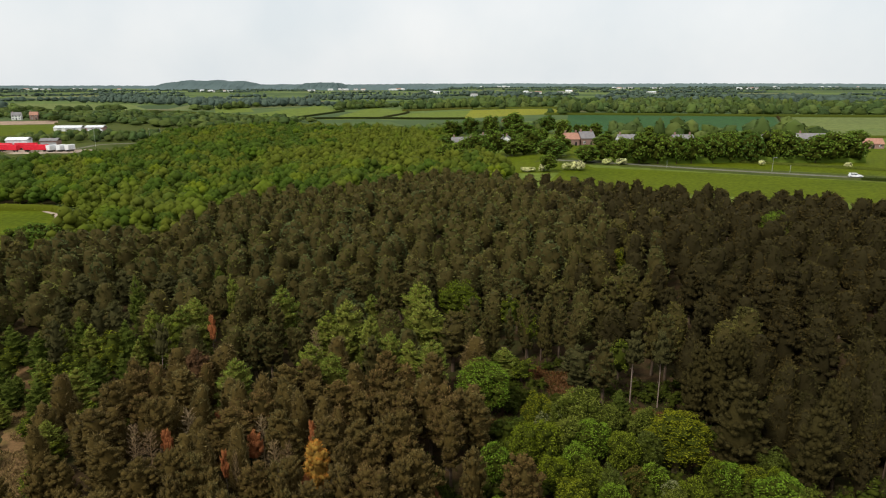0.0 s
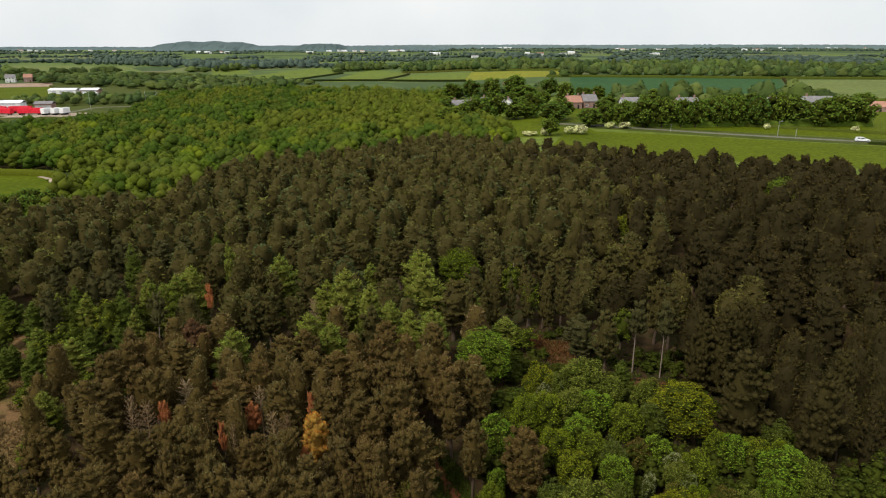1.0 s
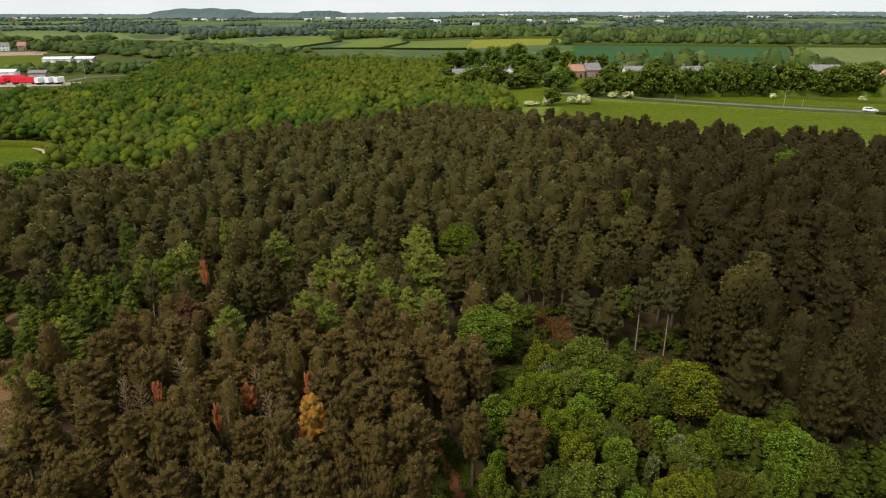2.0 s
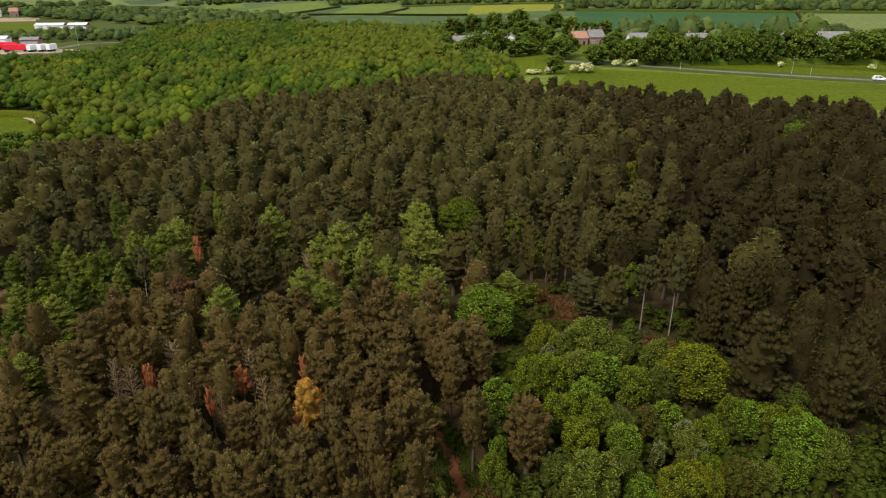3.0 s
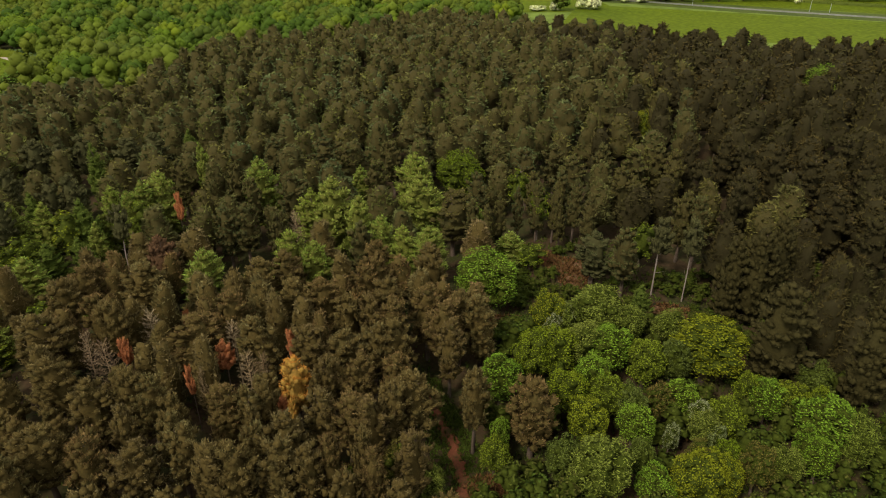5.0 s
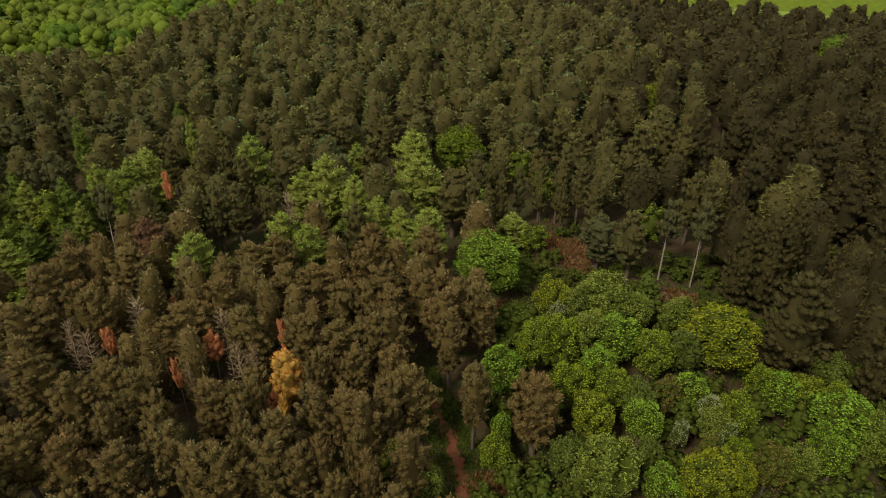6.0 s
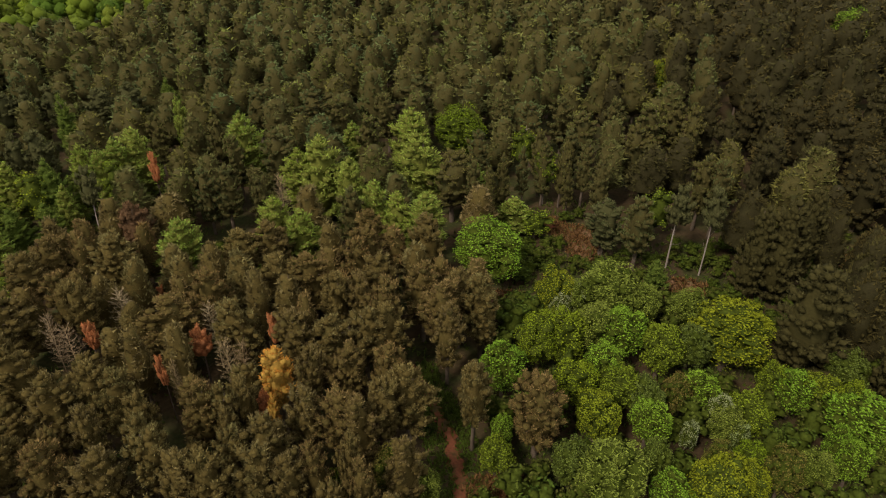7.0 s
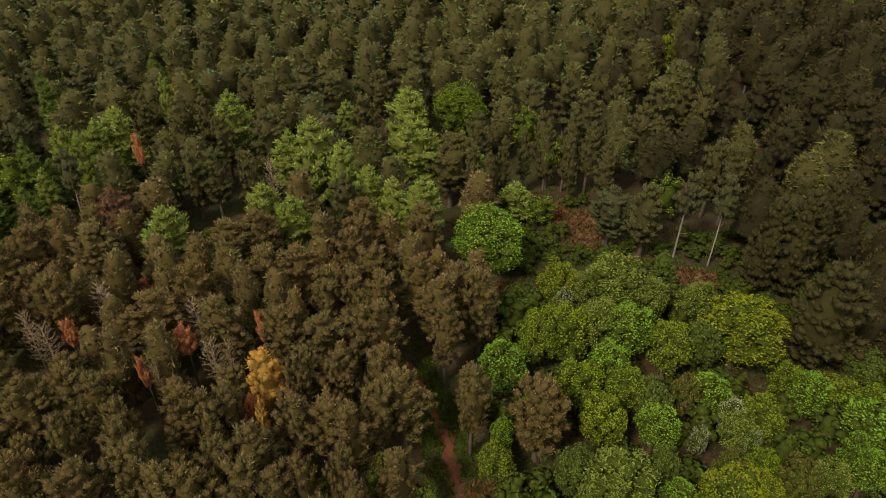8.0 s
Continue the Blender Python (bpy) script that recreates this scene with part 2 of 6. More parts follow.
_l.new(_rp.outputs[0], _b.inputs["Base Color"])


# ---- lie of the land ----
def smooth(a, b, v):
    t = min(1.0, max(0.0, (v - a) / (b - a)))
    return t * t * (3 - 2 * t)


def ground_z(x, y):
    u = x / 60
    return 3.4 * u / math.sqrt(1 + u * u) * smooth(25, 125, y) - 5.0 * (1 - smooth(30, 145, y))


def inside(poly, x, y):
    hit, j = False, len(poly) - 1
    for i in range(len(poly)):
        (x1, y1), (x2, y2) = poly[i], poly[j]
        if (y1 > y) != (y2 > y) and x < (x2 - x1) * (y - y1) / (y2 - y1) + x1:
            hit = not hit
        j = i
    return hit


# ---- mesh helpers ----
def mesh_of(name, verts, tris, materials, index=None, tint=None):
    verts, tris = np.asarray(verts, np.float32), np.asarray(tris, np.int32)
    me = bpy.data.meshes.new(name)
    me.vertices.add(len(verts))
    me.vertices.foreach_set("co", verts.ravel())
    me.loops.add(tris.size)
    me.loops.foreach_set("vertex_index", tris.ravel())
    me.polygons.add(len(tris))
    me.polygons.foreach_set("loop_start", np.arange(0, tris.size, 3, dtype=np.int32))
    me.polygons.foreach_set("loop_total", np.full(len(tris), 3, np.int32))
    for m in materials:
        me.materials.append(m)
    if index is not None:
        me.polygons.foreach_set("material_index", np.asarray(index, np.int32))
    if tint is not None:
        a = me.attributes.new("tint", "FLOAT", "POINT")
        a.data.foreach_set("value", np.asarray(tint, np.float32))
    me.update(calc_edges=True)
    return me


def part(name, bm, mat, parent=None, label=""):
    """Links a bmesh as one mesh object, under a thing or a part."""
    bmesh.ops.recalc_face_normals(bm, faces=bm.faces)
    me = bpy.data.meshes.new(name)
    bm.to_mesh(me)
    bm.free()
    me.materials.append(mat)
    ob = new(name, me)
    ob.parent = parent
    return tagged(ob, label)


def part_mesh(name, me, parent=None, label=""):
    ob = new(name, me)
    ob.parent = parent
    return tagged(ob, label)


def join(pieces):
    """One pair of arrays out of several (verts, tris)."""
    vs, ts, n = [], [], 0
    for v, t in pieces:
        vs.append(v), ts.append(t + n)
        n += len(v)
    return np.concatenate(vs), np.concatenate(ts)


def crown_of(green, inside):
    """A crown's leaves and its solid inside: verts, tris and how many of the tris are leaves."""
    return (*join([green, inside]), len(green[1]))


def unit(v):
    return v / np.maximum(1e-6, np.linalg.norm(v, axis=-1, keepdims=True))


def blades(rng, points, normals, count, length, width, lift=0.35, spray=0.6):
    """Needle sprays: count narrow triangles at each point."""
    p = np.repeat(points, count, 0)
    n = np.repeat(normals, count, 0)
    d = unit(n * 0.45 + np.array([0, 0, lift]) + rng.normal(0, spray, (len(p), 3)))
    s = unit(np.cross(n + rng.normal(0, 0.45, n.shape), d))
    ln = length * rng.uniform(0.7, 1.3, (len(p), 1))
    wd = width * rng.uniform(0.7, 1.3, (len(p), 1)) / 2
    p = p - d * ln * 0.25
    v = np.stack([p - s * wd, p + s * wd, p + d * ln], 1).reshape(-1, 3)
    return v, np.arange(len(v)).reshape(-1, 3)


def leaves(rng, points, normals, length, width, spray=0.75):
    """Broad leaves: one folded rhomb at each point."""
    p = points
    nn = unit(normals + rng.normal(0, spray, p.shape))
    d = unit(np.cross(nn, rng.normal(0, 1, p.shape)))
    s = np.cross(nn, d)
    ln = length * rng.uniform(0.7, 1.35, (len(p), 1)) / 2
    wd = width * rng.uniform(0.7, 1.35, (len(p), 1)) / 2
    v = np.stack([p - d * ln, p + s * wd + nn * wd * 0.3, p + d * ln, p - s * wd + nn * wd * 0.3], 1).reshape(-1, 3)
    b = np.arange(len(p))[:, None] * 4
    t = np.concatenate([b + np.array([[0, 1, 2]]), b + np.array([[0, 2, 3]])])
    return v, t


def core(rng, profile, z0, z1, rings, seg, wobble=0.15):
    """A closed uneven body of revolution, the dark inside of a crown."""
    vs = [(0, 0, z0)]
    for i in range(1, rings):
        s = i / rings
        r = profile(s)
        for k in range(seg):
            a = 2 * math.pi * (k + 0.5 * (i % 2)) / seg
            rr = r * (1 + rng.uniform(-wobble, wobble))
            vs.append((math.cos(a) * rr, math.sin(a) * rr, z0 + (z1 - z0) * s))
    vs.append((0, 0, z1))
    ts = []
    top = len(vs) - 1
    for k in range(seg):
        k2 = (k + 1) % seg
        ts.append((0, 1 + k2, 1 + k))
        for i in range(rings - 2):
            a, b = 1 + i * seg, 1 + (i + 1) * seg
            ts += [(a + k, a + k2, b + k2), (a + k, b + k2, b + k)]
        ts.append((top, top - seg + k, top - seg + k2))
    return np.array(vs, float), np.array(ts, int)


def tube(points, radii, seg=6):
    """A tapered limb along a line of points."""
    vs, ts = [], []
    points = [Vector(p) for p in points]
    for i, (p, r) in enumerate(zip(points, radii)):
        d = (points[min(i + 1, len(points) - 1)] - points[max(i - 1, 0)]).normalized()
        u = d.orthogonal().normalized()
        w = d.cross(u)
        for k in range(seg):
            a = 2 * math.pi * k / seg
            vs.append(p + (u * math.cos(a) + w * math.sin(a)) * r)
    for i in range(len(points) - 1):
        for k in range(seg):
            a, b, c, d2 = i * seg + k, i * seg + (k + 1) % seg, (i + 1) * seg + (k + 1) % seg, (i + 1) * seg + k
            ts += [(a, b, c), (a, c, d2)]
    return np.array([tuple(v) for v in vs], float), np.array(ts, int)


# ---- tree forms: height 8, crown width 3, foot at the origin ----
def trunk_form(rng, top=7.2, foot=0.15, limbs=8, first=2.4, reach=0.9, seg=6, bend=0.12, stubs=True):
    pts = [(0, 0, -0.4), (rng.normal(0, bend / 3), rng.normal(0, bend / 3), top * 0.35), (rng.normal(0, bend), rng.normal(0, bend), top * 0.7), (rng.normal(0, bend), rng.normal(0, bend), top)]
    out = [tube(pts, [foot * 1.25, foot * 0.9, foot * 0.6, foot * 0.15], seg)]
    for i in range(limbs):
        z = first + (top - first) * i / max(1, limbs)
        a = i * 2.4 + rng.uniform(-0.4, 0.4)
        r = reach * (1 - 0.6 * i / limbs) * rng.uniform(0.7, 1.2)
        out.append(tube([(0, 0, z), (math.cos(a) * r * 0.5, math.sin(a) * r * 0.5, z + 0.2), (math.cos(a) * r, math.sin(a) * r, z + 0.25 + 0.3 * r)], [foot * 0.3, foot * 0.2, foot * 0.06], 3))
    return join(out)


def pine_profile(s):
    return min(1.0, 0.7 + 1.6 * s) * max(0.0, 1 - s ** 2.2) ** 0.66


def on_surface(rng, v, t, n):
    """n points spread over a mesh, with its normals."""
    a, b, c = v[t[:, 0]], v[t[:, 1]], v[t[:, 2]]
    cr = np.cross(b - a, c - a)
    area = np.linalg.norm(cr, axis=1)
    k = rng.choice(len(t), n, p=area / area.sum())
    u, w = rng.uniform(size=(2, n, 1))
    flip = (u + w) > 1
    u, w = np.where(flip, 1 - u, u), np.where(flip, 1 - w, w)
    p = a[k] + (b - a)[k] * u + (c - a)[k] * w
    return p, unit(cr[k])


def puffs(rng, centres, axes, radius, stretch, coat, blade, rings=3, seg=5, splay=0.55):
    """Bushy shoots: uneven little bodies drawn out along their shoots, each with a coat of needles. Gives the coat and the bodies."""
    n = len(centres)
    a = unit(axes)
    u = unit(np.cross(a, rng.normal(0, 1, a.shape)))
    w = np.cross(a, u)
    r = radius * rng.uniform(0.75, 1.25, (n, 1))
    bv, bt = core(rng, lambda k: math.sqrt(max(0.0, 1 - (2 * k - 1) ** 2)), -1.0, 1.0, rings, seg, 0.0)
    m = len(bv)
    wob = rng.uniform(0.8, 1.15, (n, m, 1))
    v = centres[:, None, :] + wob * r[:, None, :] * (bv[None, :, 0:1] * u[:, None, :] + bv[None, :, 1:2] * w[:, None, :] + bv[None, :, 2:3] * stretch * a[:, None, :])
    t = bt[None] + (np.arange(n) * m)[:, None, None]
    c, a2, r2 = np.repeat(centres, coat, 0), np.repeat(a, coat, 0), np.repeat(r, coat, 0)
    d = unit(rng.normal(0, 1, c.shape) + a2 * 0.7 + np.array([0, 0, 0.45]))
    along = (d * a2).sum(1, keepdims=True)
    p = c + (d + a2 * along * (stretch - 1)) * r2 * 0.86
    tip = unit(d * 0.6 + a2 * 0.55 + np.array([0, 0, 0.2]) + rng.normal(0, splay, c.shape) * 0.6)
    side = unit(np.cross(tip, rng.normal(0, 1, c.shape)))
    ln, wd = blade[0] * rng.uniform(0.7, 1.3, (len(c), 1)), blade[1] * rng.uniform(0.7, 1.3, (len(c), 1)) / 2
    q = np.stack([p - side * wd, p + side * wd, p + tip * ln], 1).reshape(-1, 3)
    return (q, np.arange(len(q)).reshape(-1, 3)), (v.reshape(-1, 3), t.reshape(-1, 3))


def lumpy(rng, profile, z0, z1, rings, seg, lumps, size, amp):
    """A closed crown body, lopsided, whose surface swells into lumps with creases between them."""
    v, t = core(rng, profile, z0, z1, rings, seg, 0.03)
    c = v[rng.choice(len(v), lumps, replace=False)] + rng.normal(0, 0.1, (lumps, 3))
    d = np.sqrt(((v[:, None, :] - c[None]) ** 2).sum(2)).min(1)
    swell = np.clip(1 - (d / size) ** 1.5, -0.6, 1) * amp
    big = v[rng.choice(len(v), 7, replace=False)]
    d2 = np.sqrt(((v[:, None, :] - big[None]) ** 2).sum(2)).min(1)
    swell = swell + np.clip(1 - (d2 / (2.3 * size)) ** 1.4, -0.7, 1) * amp * 0.8
    out = unit(v - np.array([0, 0, z0 + 0.2 * (z1 - z0)]))
    return v + out * swell[:, None], t


def whorl_form(seed, whorls=8, per=6, shoots=3.0, coat=17, blade=(0.17, 0.065), base=0.22, power=1.7, rise=(-0.05, 0.8), puff=0.24, stretch=1.5, fan=0.36, rings=2, seg=5, splay=0.4, fill=0.45):
    """A needle crown: whorls of upswept branches that end in bushy shoots, round an inside coloured dark for shade."""
    rng = np.random.default_rng(seed)
    H, R = 8.0, 1.5
    lean = rng.normal(0, 0.16, 2)
    low, high = H * base, H * 0.95

    def reach(u):
        return min(1.0, 0.7 + 1.3 * u) * max(0.0, 1 - u ** power) ** 0.62

    pts, axes = [], []
    heavy = rng.uniform(0, 6.283)
    for i in range(whorls):
        u = min(0.95, max(0.0, (i + rng.uniform(-0.3, 0.3)) / (whorls - 0.3)))
        n = max(3, round(per * (1.1 - 0.5 * u)))
        for k in range(n):
            if rng.uniform() < 0.06:
                continue
            a = 2 * math.pi * (k + 0.5 * (i % 2)) / n + rng.normal(0, 0.22)
            ln = R * (reach(u) * rng.uniform(0.74, 1.08) * (1 + 0.12 * math.cos(a - heavy)))
            slope = rise[0] + (rise[1] - rise[0]) * u ** 1.3 + rng.normal(0, 0.1)
            d, side = np.array([math.cos(a), math.sin(a), 0.0]), np.array([-math.sin(a), math.cos(a), 0.0])
            root = np.array([lean[0] * u, lean[1] * u, low + (high - low) * (u * 0.92 + (rng.uniform(-0.5, 0.5) / whorls if 0 < i < whorls - 1 else 0))])
            m = max(1, int(round(shoots * (0.55 + 0.55 * ln / R) + rng.uniform(-0.4, 0.4))))
            for j in range(m):
                t = 1.0 - 0.62 * (j + rng.uniform(0, 0.5)) / (m + 0.2)
                off = (rng.uniform(-1, 1) if j else rng.uniform(-0.3, 0.3)) * fan * ln
                pts.append(root + d * max(0.12, ln * t - 0.2) + side * off + np.array([0, 0, ln * (slope * t + 0.24 * t * t)]))
                axes.append(d * 0.75 + side * off / ln + np.array([0, 0, slope + 0.95]))
    pts.append(np.array([lean[0], lean[1], high - 0.15]))
    axes.append(np.array([0.1, 0.0, 1.0]))
    green, body = puffs(rng, np.array(pts), np.array(axes), puff, stretch, coat, blade, rings, seg, splay)
    v, t = core(rng, lambda u: R * fill * reach(u) + 0.03, low + 0.1, H * (0.88 + 0.06 * fill), 7, 9, 0.2)
    k = np.clip((v[:, 2:3] - low) / (high - low), 0, 1)
    return crown_of(green, join([body, (v + k * np.array([lean[0], lean[1], 0.0]), t)]))


def stand_form(seed, points, each, blade, base=0.15, power=2.2, rings=9, seg=12, lumps=18):
    """A pine crown of a close stand: a lumpy, lopsided body under a coat of upswept needle tufts."""
    rng = np.random.default_rng(seed)
    H, R = 8.0, 1.5
    v, t = lumpy(rng, lambda u: R * 0.62 * min(1.0, 0.6 + 1.6 * u) * max(0.0, 1 - u ** power) ** 0.7, H * base, H * 0.92, rings, seg, lumps, 0.62, 0.5)
    v = v + np.clip((v[:, 2:3] / H - base) / (1 - base), 0, 1) * np.array([*rng.normal(0, 0.18, 2), 0.0])
    p, n = on_surface(rng, v, t, int(points * 1.6))
    keep = np.argsort(-n[:, 2] + rng.uniform(0, 0.9, len(n)))[:points]
    p, n = p[keep], n[keep]
    axis = np.repeat(unit(n * 0.6 + np.array([0, 0, 0.75]) + rng.normal(0, 0.18, p.shape)), each, 0)
    size = np.repeat(rng.uniform(0.7, 1.35, (points, 1)), each, 0)
    q = np.repeat(p, each, 0)
    d = unit(axis + rng.normal(0, 0.42, q.shape))
    side = unit(np.cross(d, rng.normal(0, 1, q.shape)))
    ln, wd = blade[0] * size * rng.uniform(0.75, 1.25, (len(q), 1)), blade[1] * size * rng.uniform(0.75, 1.25, (len(q), 1)) / 2
    q = q + rng.normal(0, blade[0] * 0.22, q.shape) - axis * blade[0] * 0.2
    g = np.stack([q - side * wd, q + side * wd, q + d * ln], 1).reshape(-1, 3)
    return crown_of((g, np.arange(len(g)).reshape(-1, 3)), (v, t))


def dome_profile(s):
    return math.sqrt(max(0.0, 1 - (2 * s - 1) ** 2)) * (1.0 - 0.15 * (2 * s - 1))


def bough_form(seed, boughs=20, per=52, leaf=(0.15, 0.11), squash=0.4, mid=0.52, R=1.5, size=(0.22, 0.36), spray=0.75, rings=2, seg=6, shell=0.66, skirt=1.75, up=1.0):
    """A broadleaf crown: leafy boughs set round it like small domes, with dark clefts between them."""
    rng = np.random.default_rng(seed)
    H = 8.0
    out, body = [], [core(rng, lambda u: R * 0.55 * dome_profile(u), H * (mid - squash * 0.8), H * (mid + squash * 0.6), 4, 7, 0.2)]
    turn = rng.uniform(0, 6.283)
    for i in range(boughs):
        z = 1 - skirt * (i + 0.5) / boughs
        a = turn + i * 2.39996 + rng.normal(0, 0.25)
        q = math.sqrt(max(0.0, 1 - z * z))
        d = np.array([q * math.cos(a), q * math.sin(a), z])
        k = shell * rng.uniform(0.82, 1.14)
        c = d * np.array([R * k, R * k, H * squash * k]) + np.array([0, 0, H * mid])
        r = R * rng.uniform(*size)
        n = int(per * (r / (R * size[1])) ** 1.6)
        w = unit(rng.normal(0, 1, (n, 3)) + d * 1.0 + np.array([0, 0, 0.75]))
        tall = H * squash / R * 0.42 + 0.5
        p = c + w * r * rng.uniform(0.78, 1.16, (n, 1)) * np.array([1, 1, min(1.5, tall) * up])
        out.append(leaves(rng, p, unit(w + np.array([0, 0, 0.35])), leaf[0], leaf[1], spray))
        bv, bt = core(rng, lambda u: r * 0.86 * math.sqrt(max(0.0, 1 - (2 * u - 1) ** 2)), c[2] - r * 0.9 * up, c[2] + r * 0.8 * up, rings, seg, 0.12)
        body.append((bv + np.array([c[0], c[1], 0.0]), bt))
    return crown_of(join(out), join(body))


def feather_form(seed, sprays, leaf, squash=0.44, mid=0.54, R=3.0, rings=7, seg=10, lumps=12):
    """A far broadleaf crown: an uneven body with a coat of leaf sprays."""
    rng = np.random.default_rng(seed)
    H = 8.0
    v, t = lumpy(rng, lambda s: R * 0.8 * dome_profile(s), H * (mid - squash), H * (mid + squash * 0.95), rings, seg, lumps, 1.0, 0.75)
    if not sprays:
        return v, t, len(t)
    p, n = on_surface(rng, v, t, sprays)
    p = p + n * rng.uniform(0, 0.5, (sprays, 1))
    return crown_of(leaves(rng, p, unit(n * 0.7 + np.array([0, 0, 0.6])), leaf[0], leaf[1], 0.5), (v, t))


def dead_form(seed, twigs=70):
    rng = np.random.default_rng(seed)
    out = [tube([(0, 0, -0.3), (0.05, 0, 4), (rng.normal(0, 0.15), 0.05, 7.8)], [0.09, 0.06, 0.015], 6)]
    pts, nrm = [], []
    for i in range(twigs):
        z = 2.2 + 5.2 * i / twigs
        a = i * 2.4 + rng.normal(0, 0.3)
        r = 1.5 * pine_profile((z - 2) / 6) * rng.uniform(0.7, 1.1)
        d = np.array([math.cos(a), math.sin(a), 0.0])
        mid_p, end = d * r * 0.5 + (0, 0, z + 0.15), d * r + (0, 0, z + 0.55)
        out.append(tube([(0, 0, z), mid_p, end], [0.022, 0.015, 0.006], 3))
        for k in (0.35, 0.5, 0.65, 0.8, 0.9, 1.0):
            pts.append(d * r * k + (0, 0, z + 0.5 * k))
            nrm.append(unit(d + (0, 0, 0.6)))
    v, t = join(out + [blades(rng, np.array(pts), np.array(nrm), 7, 0.34, 0.022, 0.5)])
    return v, t, len(t)


def make_tree(name, trunk, crown, bark, leaf, label, category="tree", group="", crown_name="crown", inner=None):
    tree = new(name)
    tagged(tree, label, category, group)
    if trunk is not None:
        part_mesh("trunk", mesh_of("trunk", *trunk, [bark]), tree)
    v, t, k = crown
    part_mesh(crown_name, mesh_of(crown_name, v, t, [leaf, inner or CROWNSHADE], np.arange(len(t)) >= k), tree)
    return tree


class Nursery:
    """Model trees; the first planting takes the model itself, later ones copy it."""

    def __init__(self, models, width=3.0):
        self.models, self.used, self.turn, self.width = models, [False] * len(models), 0, width

    def plant(self, x, y, h, w, rng, sink=0.05, label=""):
        i = self.turn % len(self.models)
        self.turn += 1
        k = rng.uniform(0.84, 1.18)
        m = pose(x, y, ground_z(x, y) - sink, rng.normal(0, 1.2), rng.normal(0, 1.2), rng.uniform(0, 360)) @ Matrix.Diagonal((w * k / self.width, w / k / self.width, h / 8, 1))
        if not self.used[i]:
            self.used[i] = True
            ob = self.models[i]
            ob.matrix_basis = m
        else:
            src = self.models[i]
            keep = src.matrix_basis.copy()
            src.matrix_basis = Matrix()
            ob = copy_thing(src, m)
            src.matrix_basis = keep
        if label:
            ob["label"] = label
        return ob


def stand(name, forms, places, leaf, bark=None, trunk=None, label="", category="woodland", width=3.0, inner=None):
    """Many trees in one mesh: places are (x, y, height, width)."""
    rng = np.random.default_rng(len(places) + 5)
    vs, ts, ix, tn, n = [], [], [], [], 0
    for x, y, h, w in places:
        v, t, k = forms[rng.integers(len(forms))]
        mi = (np.arange(len(t)) >= k).astype(int)
        if trunk is not None:
            v, t = np.concatenate([v, trunk[0]]), np.concatenate([t, trunk[1] + len(v)])
            mi = np.concatenate([mi, np.full(len(trunk[1]), 2)])
        a = rng.uniform(0, 6.283)
        c, s = math.cos(a), math.sin(a)
        kw, kz = w / width, h / 8
        lx, ly = rng.normal(0, 0.02, 2)
        q = np.stack([(v[:, 0] * c - v[:, 1] * s) * kw + x + lx * v[:, 2], (v[:, 0] * s + v[:, 1] * c) * kw + y + ly * v[:, 2], v[:, 2] * kz + ground_z(x, y) - 0.05], 1)
        vs.append(q), ts.append(t + n), ix.append(mi), tn.append(np.full(len(q), rng.uniform()))
        n += len(q)
    me = mesh_of(name, np.concatenate(vs), np.concatenate(ts), [leaf, inner or CROWNSHADE, bark or BARK], np.concatenate(ix), np.concatenate(tn))
    return tagged(new(name, me), label, category, "", "stuff")


def scatter(poly, gap, rng, taken, tries=30000, keep_off=None):
    """Points in a polygon at least gap apart and clear of those taken already, each (x, y, radius)."""
    xs, ys = [p[0] for p in poly], [p[1] for p in poly]
    cell = 4.0
    grid = {}
    for tx, ty, tr in taken:
        grid.setdefault((int(tx // cell), int(ty // cell)), []).append((tx, ty, tr))
    out = []
    for _ in range(tries):
        x, y = rng.uniform(min(xs), max(xs)), rng.uniform(min(ys), max(ys))
        if not inside(poly, x, y) or (keep_off and keep_off(x, y)):
            continue
        cx, cy = int(x // cell), int(y // cell)
        reach = 1 + int((gap + 1.5) // cell)
        ok = True
        for i in range(cx - reach, cx + reach + 1):
            for j in range(cy - reach, cy + reach + 1):
                for tx, ty, tr in grid.get((i, j), ()):
                    if (tx - x) ** 2 + (ty - y) ** 2 < (gap / 2 + tr) ** 2:
                        ok = False
                        break
                if not ok:
                    break
            if not ok:
                break
        if ok:
            grid.setdefault((cx, cy), []).append((x, y, gap / 2))
            out.append((x, y))
    return out


# ---- ground ----
def steps(reach, first, growth):
    out, v, d = [0.0], 0.0, first
    while v < reach:
        v += d
        d *= growth
        out.append(min(v, reach))
    return out


_s = steps(4800, 4.0, 1.08)
GX = sorted({-v for v in _s} | set(_s))
GY = sorted({60 - v for v in _s} | {60 + v for v in _s})
GY = [v for v in GY if v > -4800]
gv = [(x, y, ground_z(x, y)) for y in GY for x in GX]
gt = []
for j in range(len(GY) - 1):
    for i in range(len(GX) - 1):
        a = j * len(GX) + i
        gt += [(a, a + 1, a + len(GX) + 1), (a, a + len(GX) + 1, a + len(GX))]
tagged(new("ground", mesh_of("ground", gv, gt, [COUNTRY])), "patchwork of green farmland reaching the horizon", "ground", "", "structure")


